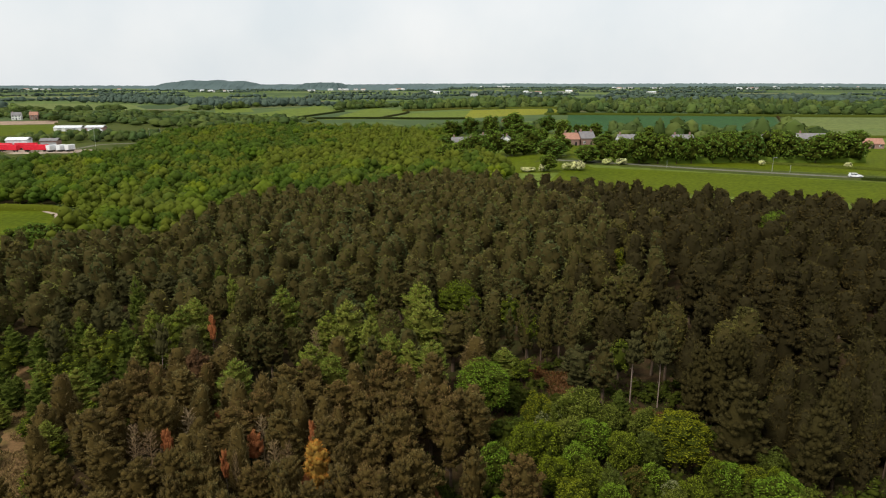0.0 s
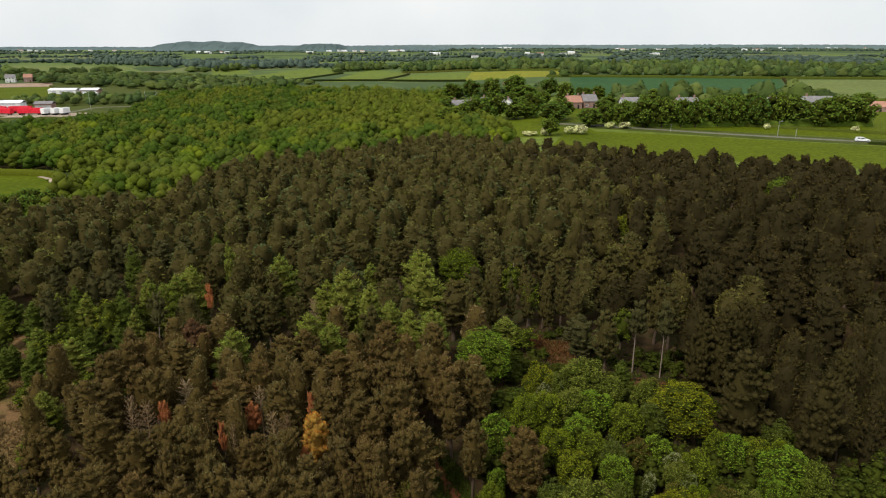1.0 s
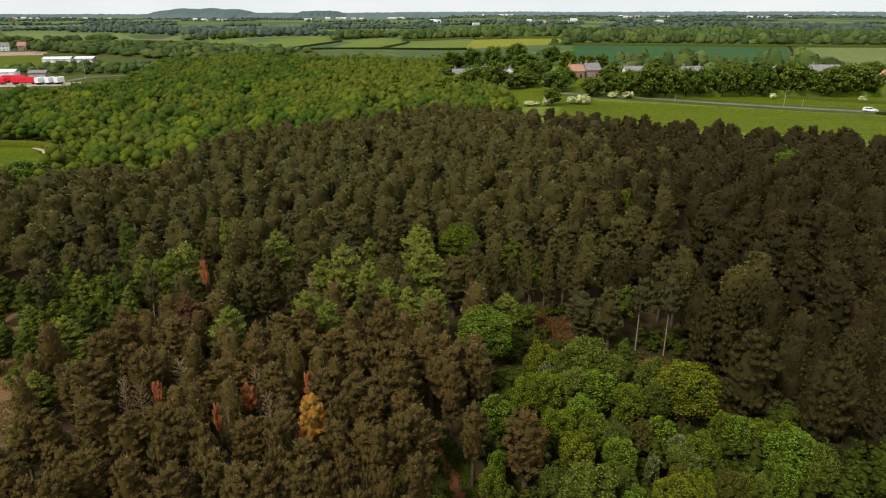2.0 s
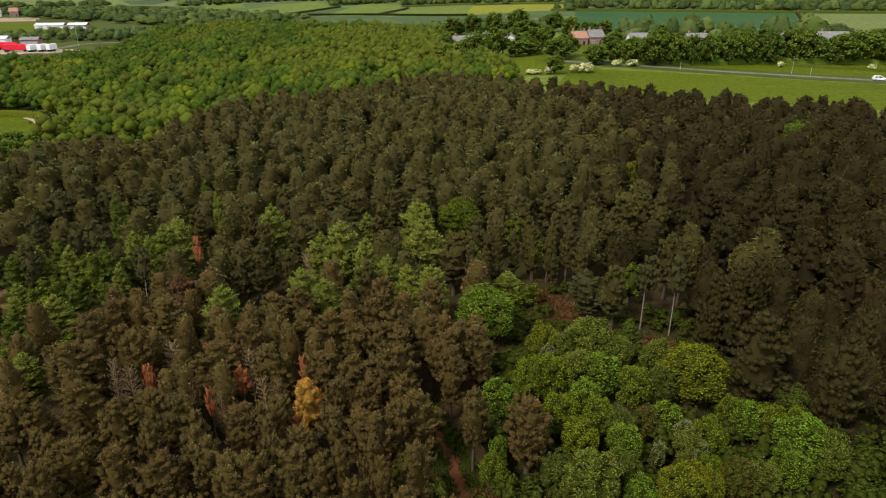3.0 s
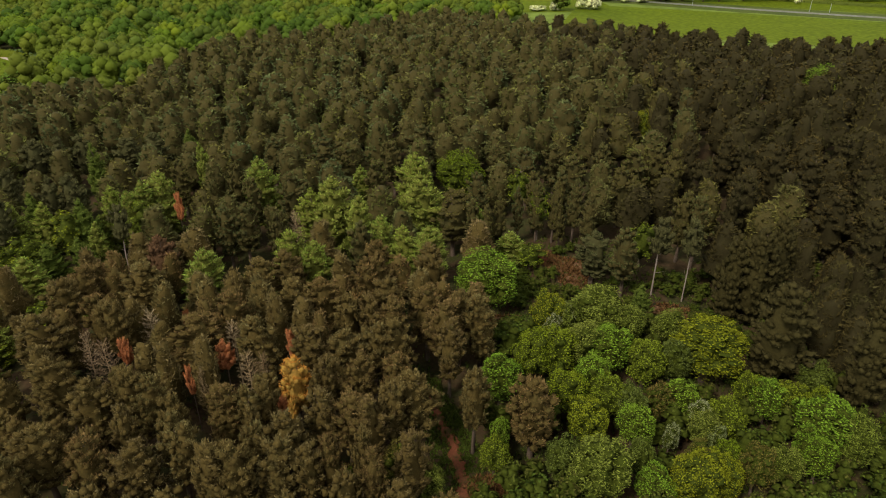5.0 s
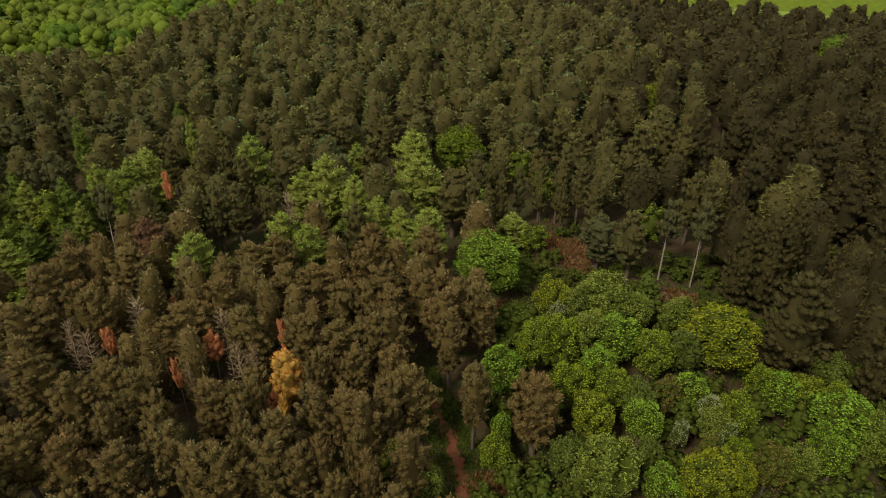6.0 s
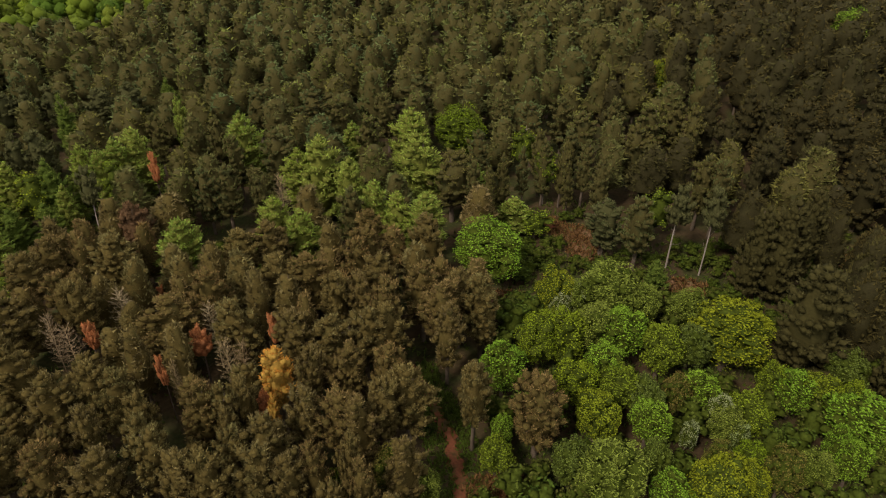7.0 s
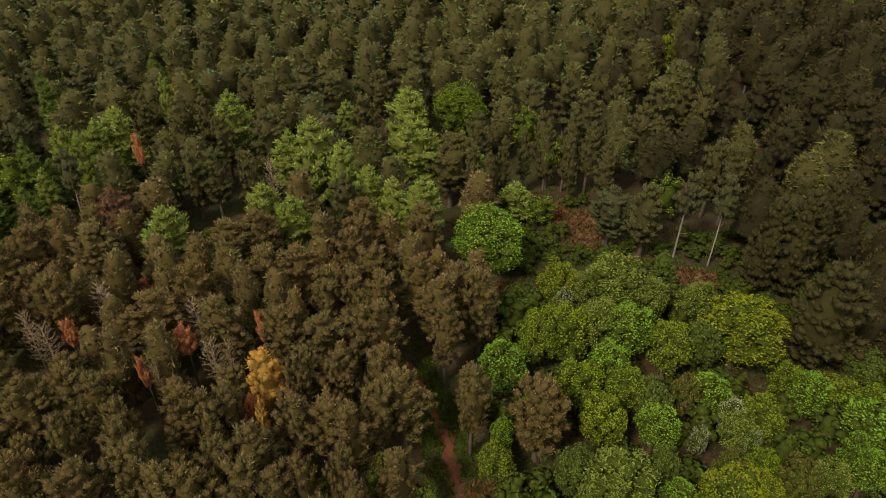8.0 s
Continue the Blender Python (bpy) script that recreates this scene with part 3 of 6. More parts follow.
def sheet(name, corners, mat, label, lift=0.05, n=14, category="field"):
    """A four-cornered piece of land laid over the ground."""
    bm = bmesh.new()
    a, b, c, d = [Vector((*p, 0)) for p in corners]
    rows = []
    for j in range(n + 1):
        row = []
        for i in range(n + 1):
            u, v = i / n, j / n
            p = a * (1 - u) * (1 - v) + b * u * (1 - v) + c * u * v + d * (1 - u) * v
            row.append(bm.verts.new((p.x, p.y, ground_z(p.x, p.y) + lift)))
        rows.append(row)
    for j in range(n):
        for i in range(n):
            bm.faces.new((rows[j][i], rows[j][i + 1], rows[j + 1][i + 1], rows[j + 1][i]))
    ob = part(name, bm, mat)
    return tagged(ob, label, category, "", "structure")


def catmull(points, n=8):
    pts = [Vector((*p, 0)) for p in points]
    pts = [pts[0] * 2 - pts[1]] + pts + [pts[-1] * 2 - pts[-2]]
    out = []
    for i in range(1, len(pts) - 2):
        p0, p1, p2, p3 = pts[i - 1:i + 3]
        for k in range(n):
            t = k / n
            out.append(0.5 * (2 * p1 + (p2 - p0) * t + (2 * p0 - 5 * p1 + 4 * p2 - p3) * t * t + (3 * p1 - p0 - 3 * p2 + p3) * t ** 3))
    return out + [pts[-2]]


def ribbon(name, points, width, mat, label, category, lift=0.1, ragged=0.0, seed=1):
    """A strip of track or road along a line."""
    rng = np.random.default_rng(seed)
    line = catmull(points)
    bm = bmesh.new()
    prev = None
    for i, p in enumerate(line):
        d = (line[min(i + 1, len(line) - 1)] - line[max(i - 1, 0)]).normalized()
        s = Vector((-d.y, d.x, 0))
        row = []
        for k in (-1, -0.5, 0, 0.5, 1):
            q = p + s * width / 2 * k * (1 + rng.uniform(-ragged, ragged))
            row.append(bm.verts.new((q.x, q.y, ground_z(q.x, q.y) + lift * (1 if abs(k) < 1 else 0.75))))
        if prev:
            for k in range(4):
                bm.faces.new((prev[k], prev[k + 1], row[k + 1], row[k]))
        prev = row
    return tagged(part(name, bm, mat), label, category, "", "structure")


def patch(name, x, y, rx, ry, mat, label, lift=0.09, seed=0, category="ground"):
    """A ragged-edged patch of bare ground."""
    rng = np.random.default_rng(seed)
    bm = bmesh.new()
    mid_v = bm.verts.new((x, y, ground_z(x, y) + lift + 0.05))
    rings = []
    edge = 1 + rng.uniform(-0.28, 0.28, 22)
    for f in (0.4, 0.75, 1.0):
        ring = []
        for k in range(22):
            a = 2 * math.pi * k / 22
            px, py = x + math.cos(a) * rx * f * edge[k], y + math.sin(a) * ry * f * edge[k]
            ring.append(bm.verts.new((px, py, ground_z(px, py) + lift * (1.4 - f * 0.5) + rng.uniform(0, 0.03))))
        rings.append(ring)
    for k in range(22):
        k2 = (k + 1) % 22
        bm.faces.new((mid_v, rings[0][k], rings[0][k2]))
        for r in range(2):
            bm.faces.new((rings[r][k], rings[r + 1][k], rings[r + 1][k2], rings[r][k2]))
    return tagged(part(name, bm, mat), label, category, "", "structure")


# forest floor under the woods
sheet("forest_floor", [(-145, -40), (145, -40), (108, 170), (-113, 170)], FLOOR, "brown needle litter and grass under the pines", 0.03, 60, "forest floor")
sheet("forest_floor", [(-80, 170), (68, 170), (24, 222), (-68, 222)], FLOOR, "dark needle litter under the pine wood", 0.03, 20, "forest floor")
sheet("forest_floor", [(-215, 208), (24, 222), (8, 520), (-165, 590)], FLOOR, "shaded leaf litter under the broadleaf wood", 0.03, 30, "forest floor")

# tracks and bare patches
FOOTPATH = [(-2.3, 61.2), (-1.9, 60.1), (-1, 58.3), (-0.3, 56.9), (0.1, 55.5), (1, 53.6), (1.2, 52.2), (1.8, 49.2), (1.9, 46.1), (2.8, 41.3), (3.1, 34.1)]
ribbon("footpath", FOOTPATH, 1.0, EARTH, "narrow path of bare reddish earth through the pines", "path", 0.12, 0.55, 3)
TRACK = [(-63.9, 91.7), (-56.9, 81.2), (-53.5, 73.6), (-51.3, 69.3), (-47.4, 63.9), (-45.5, 59.8), (-44.4, 52.3), (-42.8, 40.3)]
ribbon("sandy_track", TRACK, 1.9, SAND, "pale sandy forest track with grassy edges", "track", 0.12, 0.45, 4)
PATCHES = [(12.4, 82.3, 1.7, 1.2), (15.4, 80.5, 2.4, 1.3), (15.6, 77.8, 1.6, 1.9), (23.5, 71.1, 2.8, 1.3), (6.1, 69.9, 2.4, 1), (41.1, 75, 1.9, 1.7), (42.1, 72.5, 1.7, 1.4), (19.4, 54.2, 1.4, 0.9), (-32.5, 70.9, 1.7, 0.9),
           (4, 48.9, 1.7, 0.9), (5.6, 49.3, 1.1, 0.8), (26.8, 65.4, 2, 1.3), (-45.4, 66.5, 2.4, 1.2), (-49, 69.5, 2, 1.1), (24.5, 50.6, 1, 0.7), (-48.6, 63.6, 3.0, 2.2), (-52.7, 75.5, 2.4, 2.6), (-46.8, 58.4, 3.0, 2.6), (-56, 77.7, 2.2, 2.6)]
for i, (px, py, rx, ry) in enumerate(PATCHES):
    patch("bracken_patch", px, py, rx, ry, EARTH if i in (0, 9, 10) else SAND if px < -44 else BRACKEN, "patch of sandy ground with dry grass" if px < -44 else "patch of rust-brown dead bracken and bare earth", 0.1, i, "bracken")

# fields
sheet("field", [(-439, 349), (-114, 342), (-109, 637), (-435, 712)], VERGE, "rough green land round the depot", 0.036, 24)
sheet("field", [(11.8, 211.7), (273.8, 107.9), (345, 348), (8, 382)], MEADOW, "green grassland round the village", 0.045, 24)
sheet("field", [(-22, 383), (391, 345), (412, 419), (-51, 471)], MEADOW, "green grassland behind the houses", 0.045, 16)
sheet("field", [(-185.2, 133.9), (-97.9, 139.2), (-104.9, 193), (-162.7, 216)], GRASS, "bright green paddock beside the wood", 0.06, 10)
ribbon("field_path", [(-103.3, 168.3), (-110.2, 182.1), (-118.1, 194.8), (-125.1, 200.7)], 1.5, GRAVEL, "worn sandy path along the paddock", "path", 0.14, 0.1, 8)
sheet("field", [(-347, 488), (-298, 528), (-374, 636), (-437, 612)], GRASS, "green paddock beside the depot", 0.06, 10)
sheet("field", [(-436, 620), (-374, 642), (-407, 700), (-479, 675)], PLOUGH, "strip of bare brown soil", 0.07, 8)
sheet("field", [(-533, 882), (-395, 910), (-575, 1220), (-827, 1252)], PASTURE, "long pale green pasture among hedges", 0.08, 12)
sheet("field", [(-294, 858), (-256, 901), (-385, 1293), (-419, 1224)], MEADOW, "green meadow beside a copse", 0.08, 12)
sheet("field", [(-247, 801), (-167, 735), (-135, 905), (-210, 1143)], MEADOW, "wide green meadow sloping to the wood", 0.08, 12)
sheet("field", [(-128, 707), (-68, 722), (-48, 898), (-111, 1052)], MEADOW, "green meadow with dark hedges", 0.08, 12)
sheet("field", [(-58, 708), (19, 645), (35, 831), (-38, 832)], MEADOW, "green meadow behind the village", 0.08, 12)
sheet("field", [(19, 645), (123, 710), (153, 845), (35, 833)], RAPE, "green field yellow with flowers", 0.08, 12)
sheet("field", [(80, 434), (218, 418), (322, 646), (130, 689)], CROP, "wide field of blue-green young crop", 0.08, 14)
sheet("field", [(222, 402), (328, 395), (474, 626), (327, 632)], PASTURE, "wide pale green field", 0.08, 14)
sheet("field", [(464, 791), (554, 813), (710, 1137), (572, 1042)], PLOUGH, "bare pinkish ploughed field", 0.08, 10)
sheet("field", [(16.8, 257.8), (62.3, 250.2), (56, 332), (22, 333)], GRASS, "small bright green paddock by the houses", 0.06, 10)
sheet("field", [(33.8, 218), (237.8, 125.2), (257.1, 163.9), (50.9, 270.6)], GRASS, "bright green meadow along the road", 0.06, 24)
sheet("field", [(55.3, 290.4), (265.1, 180.8), (326, 316), (67, 365)], GRASS, "mown green meadow behind the roadside trees", 0.06, 20)
ROAD = [(45.5, 297.3), (76.7, 275), (103.8, 255.9), (128.8, 241.3), (154.7, 227.8), (199.3, 202.5), (264.7, 164.6)]
ribbon("verge", ROAD, 17, VERGE, "rough grass verge on both sides of the road", "verge", 0.12, 0.04, 5)
ribbon("road", ROAD, 4.0, TARMAC, "pale grey tarmac country road", "road", 0.2, 0.0, 6)

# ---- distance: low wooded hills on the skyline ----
# hill woods tinted blue-grey: the haze of distance is in the leaf colour
HILL_HAZE = foliage("hazy_hill_woods", [(0.0952, 0.1344, 0.1294), (0.1120, 0.1512, 0.1417), (0.0874, 0.1232, 0.1232)], 0.0, (0.8, 1.2))


def hill(x, y, rx, ry, h, seed):
    rng = np.random.default_rng(seed)
    n, m = 260, 8
    vs, ts = [], []
    for j in range(m + 1):
        for i in range(n + 1):
            u, v = i / n * 2 - 1, j / m * 2 - 1
            e = max(0.0, 1 - (abs(u) ** 3.6 + abs(v) ** 2))
            z = h * e ** 0.6 * (0.86 + 0.14 * noise.noise((u * 4 + seed, v * 3, seed)))
            vs.append((x + u * rx, y + v * ry, ground_z(x, y) + z - 0.5 + (rng.uniform(0, 8.0) if e > 0.05 else 0)))
    for j in range(m):
        for i in range(n):
            a = j * (n + 1) + i
            ts += [(a, a + 1, a + n + 2), (a, a + n + 2, a + n + 1)]
    ob = new("backdrop_hill", mesh_of("backdrop_hill", vs, ts, [HILL_HAZE], None, rng.uniform(0, 0.2, len(vs))))
    return tagged(ob, "low wooded hill on the hazy skyline", "hill", "", "structure")


for i, (hx, hy, rx, ry, hh) in enumerate([(-1350, 3500, 300, 300, 52), (-700, 3600, 760, 320, 26), (-680, 3400, 150, 200, 38), (-330, 3700, 330, 250, 27), (450, 4300, 1100, 200, 22), (2000, 4250, 1500, 200, 22), (-2500, 4150, 1100, 150, 14), (3300, 3400, 900, 150, 20), (-3300, 3500, 900, 150, 12)]):
    hill(hx / 1.12, hy, rx / 1.12, ry, hh / 1.12, i)

# ---- where the woods stand ----
PINEWOOD = [(-41.8, 13.2), (-42.7, 59.5), (-50.2, 73.2), (-60.6, 85.1), (-85.9, 84.9), (-90, 102.7), (-93.5, 122), (-92, 136), (-84, 141), (-71.4, 146.6), (-61.6, 138.5), (-63, 162.8), (-58.4, 192.6), (-36.1, 199.9), (-13.9, 209.6), (-3.7, 226.8), (11.9, 211.3), (21.6, 201.3), (27, 198),
            (37.5, 190.5), (51, 178.4), (64, 169), (72, 163), (81, 160.5), (94, 153), (103, 143), (121, 114), (93.5, 67.8), (74.9, 48.8), (54.9, 19.2), (41.2, 28.4), (36.6, 52.3), (34.2, 63.9), (25.2, 70.8), (16.3, 75.4), (9.7, 70.2), (4.1, 64.8), (5, 53.3), (2.3, 11.9)]
GREENWOOD = [(2.4, 38.9), (3.8, 55.5), (6.3, 68.9), (13.9, 67.6), (24.9, 67.3), (27.2, 61.6), (37.1, 59), (40.7, 47.3), (33.9, 30.9), (11.3, 31.5)]
BROADWOOD = [(-65.5, 141.9), (-77.3, 155.8), (-88, 136.5), (-96.5, 161.2), (-105.1, 189.6), (-125.2, 207.5), (-199.2, 220.3), (-187, 311), (-166, 328), (-178, 392), (-197, 485), (-171, 524), (-131, 547), (-60, 512), (-20, 466), (2, 419), (-5, 332), (17.5, 290.4),
             (22.8, 257.5), (24.1, 227.7), (8.2, 224.5), (-13.9, 214.1), (-36, 204.4), (-56.3, 196.9), (-62.9, 168.4)]
RIDE = [(26.8, 71.4), (32.5, 62.5), (36, 63.5), (38.5, 70), (36.5, 75.5), (33.2, 76.1)]
CLEARING = [(6.2, 66.6), (5.8, 75.3), (7.5, 84.7), (16.5, 85), (19.2, 80.8), (30, 76.8), (32.2, 68), (26.9, 63.7)]
GAP_IN_PINES = [(-26.5, 69.8), (-26.4, 78.3), (-20.4, 80.2), (-15.6, 78.5), (-16.3, 72.2), (-21.1, 68.5)]
SAPLINGS = [(-60, 74.1), (-38.5, 70.2), (-33.4, 90.8), (-55.2, 93.4)]


def near_line(line, x, y, d):
    for (x1, y1), (x2, y2) in zip(line, line[1:]):
        dx, dy = x2 - x1, y2 - y1
        t = min(1, max(0, ((x - x1) * dx + (y - y1) * dy) / (dx * dx + dy * dy)))
        if (x1 + t * dx - x) ** 2 + (y1 + t * dy - y) ** 2 < d * d:
            return True
    return False


def open_ground(x, y):
    if near_line(FOOTPATH, x, y, 1.6) or near_line(TRACK, x, y, 3.0) or inside(SAPLINGS, x, y) or inside(GREENWOOD, x, y) or inside(CLEARING, x, y) or inside(GAP_IN_PINES, x, y) or inside(RIDE, x, y):
        return True
    for cx, cy, r in ((13.9, 79.8, 4.6), (23, 71, 4.6), (41.3, 73.8, 3.2), (6.2, 70.4, 2.4), (26.8, 64.8, 3.5), (-31.8, 71.1, 2.2), (9.6, 78.4, 3.5), (-20.6, 76.6, 2.0)):
        if (x - cx) ** 2 + (y - cy) ** 2 < r * r:
            return True
    return False


# ---- the trees that stand out: x, y, height, crown width ----
MAPLES = [
    (2.3, 95.9, 9.6, 6.6), (4.9, 72.8, 7.6, 7.2), (8.7, 61, 6.7, 4.5), (10.9, 61.1, 7, 3.7), (15.6, 61.1, 7, 3.7), (18.6, 59.6, 6.7, 3.6), (21.2, 60.1, 6.2, 2.9), (5.3, 57.7, 6.5, 3.4), (10.9, 56.3, 6.2, 3), (13.3, 57.5, 6.5, 3), (14.3, 55.7, 6.1, 2.9), (16.1, 54.5, 5.9, 2.9), (20.5, 55.4, 5.6, 2.9), (26.6, 56.5, 5.4, 2.5), (27.9, 55.3, 5.6, 2.9), (29.6, 55.2, 5.6, 2.9), (32.6, 57, 5.8, 3)]
MAPLES_BY_THE_CLEARING = [
    (30.9, 52, 6.8, 4.2), (23.8, 53.4, 5.4, 2.8), (15.9, 52.6, 5.6, 2.8), (12.1, 53.3, 5.6, 3.4), (9.4, 48.9, 5.7, 2.6), (28.7, 50.2, 5.7, 1.9), (31.2, 54.1, 6.2, 2.4), (29.2, 48.9, 5.7, 2.1), (22.3, 49.5, 4.7, 2.3), (15.4, 49.3, 5.1, 2.3), (16.1, 46.8, 5.1, 2.5),
    (4.3, 50.1, 4.5, 2.3), (4.9, 52.3, 4.5, 1.6), (-6.9, 47.5, 4.5, 1.5)]
LIME_TREES = [
    (10.8, 66.3, 7.3, 3), (24.5, 60.6, 8.1, 5.1), (19, 46.7, 6.6, 3.8), (21.2, 47.3, 5.7, 2.2)]
WILLOWS = [
    (12.7, 65.5, 6.7, 2.6), (15.5, 66.2, 7.6, 4.8), (18.2, 65.1, 6.2, 3.3), (13.3, 61.6, 7, 3.7), (22.3, 64.6, 6.1, 3.1),
    (32.5, 50.6, 6.2, 3.2), (21.6, 52.3, 5.2, 2.4), (12, 47.5, 6.9, 4.3), (26.1, 48.2, 5.7, 2.2), (-0.8, 47.6, 4.5, 2.2)]
BRONZE_TREES = [
    (18.6, 55.3, 5.6, 2.5), (20, 49.6, 4.7, 1.8), (24.1, 48.2, 5.7, 2.6), (-3, 47.8, 6.9, 2.5)]
LARCHES = [
    (-13.5, 85.5, 10, 5.7), (-9.8, 82.4, 9, 4.2), (-15.7, 86, 8.2, 3.6), (-6.8, 79, 8.3, 3.4), (-3.7, 92.7, 9.6, 5.3),
    (-2, 87.1, 9.5, 5.2), (-4.3, 77.5, 7.7, 3.3), (-1.8, 76.4, 7.9, 4.3), (-23.8, 93.4, 9.6, 4.8), (-36.5, 90.6, 9.2, 4.4), (-37.9, 89.1, 8.6, 4.2), (-32.8, 97.6, 10.1, 2.1), (-16.4, 75.5, 8.6, 4), (-13.8, 74.4, 7.7, 3.9), (-25.5, 72.3, 8.3, 4.3), (-39.2, 87, 8.2, 3.3), (-41.4, 87.1, 8.7, 3.4), (-10.6, 95.8, 6.9, 3.5)]
FIR = [
    (-49.4, 100.3, 10.1, 5.5)]
BIRCH = [
    (9.9, 90.7, 8, 2.7), (12.1, 86.5, 7.5, 2.2)]
GREEN_SAPLINGS = [
    (-45.3, 83.6, 7.6, 3.9), (-43.6, 84.3, 7.6, 3.6), (-50, 85.8, 6.5, 3.7), (-37.3, 85.8, 7.6, 2.9), (-52.9, 89.3, 6.4, 3),
    (-53.7, 85.9, 6.5, 3.3), (-48.7, 79.9, 6, 3.4), (-42, 79.4, 5.4, 2.7), (-41.3, 81.8, 6, 2.8), (-50.5, 78, 5.5, 3.7), (-45, 77.8, 5.5, 3.4), (-44.8, 73.6, 6.2, 4.4), (23.4, 79.9, 6, 3.4), (-39.3, 109.7, 7.2, 2.7), (8.2, 81.6, 3.8, 4.2), (10.5, 80.2, 3.2, 3.4), (20.9, 70.2, 3.8, 2.4), (4.1, 85.2, 5.6, 3.5), (-41.3, 68.6, 4.4, 3)]
BIG_PINES = [
    (31.6, 69.5, 11.9, 4.6), (29.5, 69.6, 11, 3.3), (34.7, 71.2, 11.8, 3.3), (30.5, 60.1, 11.7, 6.4), (36, 56.1, 11.5, 4.6), (40.5, 61.1, 10.8, 3.1)]
TALL_STEM_PINES = [
    (23.5, 74.5, 9.9, 3.9), (26.5, 73.2, 10.3, 3.3), (-37.5, 80.2, 9.9, 3.5)]
ORANGE = [
    (-11.9, 54.2, 8.7, 2.1), (-11.8, 51.8, 6.9, 0.9)]
RED = [
    (-32.2, 85.4, 8.9, 1.2), (-28, 59.1, 7.4, 1.4), (-19, 58.5, 7.4, 1.8), (-13.1, 59, 8.2, 0.8), (-20.8, 55.1, 7.5, 0.7),
    (-12.5, 52.3, 6.6, 1.4), (-25.8, 67.2, 4.4, 1.2)]
DEAD = [
    (-29.4, 58.1, 7.8, 2.2), (-31.8, 59.8, 7.4, 1.9), (-27.6, 63.7, 6.8, 2.7), (-18.8, 61.1, 7.4, 2.2), (-16.6, 57.7, 6.8, 2),
    (-15.5, 57.3, 6.8, 1.8), (-17, 81.2, 8.2, 2.1), (-31.1, 75.8, 8.3, 3.9), (-19.8, 54.8, 7.4, 1.1)]
PINES_NORTH_WEST = [
    (-61.1, 104.6, 9, 4.8), (-58.4, 93.4, 9.2, 3.7), (-58, 105.7, 8.9, 4), (-54.4, 106.8, 8.9, 3.9), (-53.5, 83.8, 9.4, 3.8),
    (-50.9, 90.2, 9.3, 3.3), (-48.5, 91, 9.2, 4), (-47.2, 105.6, 8.9, 5.4), (-43.8, 107.4, 8.9, 5.5), (-35.9, 95.9, 9.1, 2.5),
    (-24.7, 103.3, 9, 4.4), (-27.3, 93.7, 9.2, 2.8), (-19.3, 89.5, 9.3, 4.3), (-23.9, 88.9, 9.3, 2.9), (-17.1, 102.4, 9, 5.7), (-13.1, 98.8, 9.1, 4.2), (-8.8, 93.1, 9.2, 4.3), (-3.8, 106.5, 8.9, 5.4), (-6.9, 100.7, 9, 4.1)]
PINES_CENTRE = [
    (-25.5, 82, 9, 2.8), (-23.3, 82, 9, 3.6), (-18.7, 79.9, 9, 2.4), (-9.2, 77.2, 9.1, 3.2), (-7.2, 72.8, 9.1, 3.6),
    (-0.9, 71.7, 9.2, 2.6), (1.4, 83.6, 8.9, 5.1), (4.6, 89.1, 8.8, 2.8), (7.8, 97.9, 8.7, 3.4), (11.7, 88.5, 8.9, 2.3), (14.9, 88.8, 8.9, 3.4), (11.6, 95.8, 8.7, 3.3), (15.7, 97.9, 8.7, 3.8), (17.5, 93.1, 8.8, 4.4), (21.9, 96.9, 8.7, 3.3), (22.7, 89.3, 8.8, 3.9), (25.9, 94.6, 8.7, 4.5), (29.1, 95.6, 8.7, 3.3), (19.9, 74.2, 9.1, 3.1)]
SLENDER_PINES = [
    (5.3, 81.8, 8.2, 2.3), (6.8, 83.2, 9, 2.6), (9.6, 85.6, 8.5, 2.2), (11.9, 86.4, 9, 2.6), (13.9, 86.0, 9, 2.4), (16.3, 85.4, 9.4, 2.8), (14.6, 84.4, 7, 2.0), (17.6, 82.6, 8.6, 2.6), (3.9, 82.8, 8.4, 2.6)]
PINES_NORTH_EAST = [
    (30.1, 91.5, 9.7, 2.8), (32.9, 94.1, 9.6, 3.2), (33, 88.3, 9.8, 2.9), (38.6, 96.1, 9.6, 4.5), (40.4, 93.7, 9.7, 4), (44.4, 93.5, 9.7, 4), (36.8, 84.4, 9.8, 3.8), (34.1, 82.1, 9.9, 3.4), (28.1, 81, 9.9, 3.3), (29.4, 79.5, 9.9, 2.8), (46.6, 89.7, 9.7, 4.4),
    (45.2, 80.1, 9.9, 4.4), (53.7, 95.9, 9.6, 4.7), (53.6, 89.4, 9.7, 3.9), (51.7, 81.6, 9.9, 2.9), (46.6, 74.2, 10, 4.4)]
PINES_SOUTH_WEST = [
    (-30.7, 69.4, 8.9, 6), (-36.1, 69, 8.9, 3.4), (-37.2, 66.2, 9, 3.4), (-35.9, 59.8, 9.1, 5.2), (-32.1, 63.5, 9, 2.5),
    (-30.1, 62.1, 9, 2.3), (-22, 60.5, 9, 5.5), (-19.3, 63.3, 9, 2.8), (-18.5, 69.7, 8.9, 3.4), (-15.9, 59.9, 9, 3.1),
    (-15.9, 71.3, 8.8, 3.7), (-14.6, 66.5, 8.9, 4.4), (-11.3, 66.1, 8.9, 3.5), (-7.6, 68.1, 8.9, 2.7), (-6.5, 70.4, 8.8, 3.1),
    (-8.6, 62.9, 9, 2.8), (-6.3, 62.5, 9, 2.3), (-4.6, 61.9, 9, 2.6), (-5.1, 65.9, 8.9, 2.8), (-1.3, 64.3, 8.9, 3.4), (0.5, 61.8, 9, 2.7)]
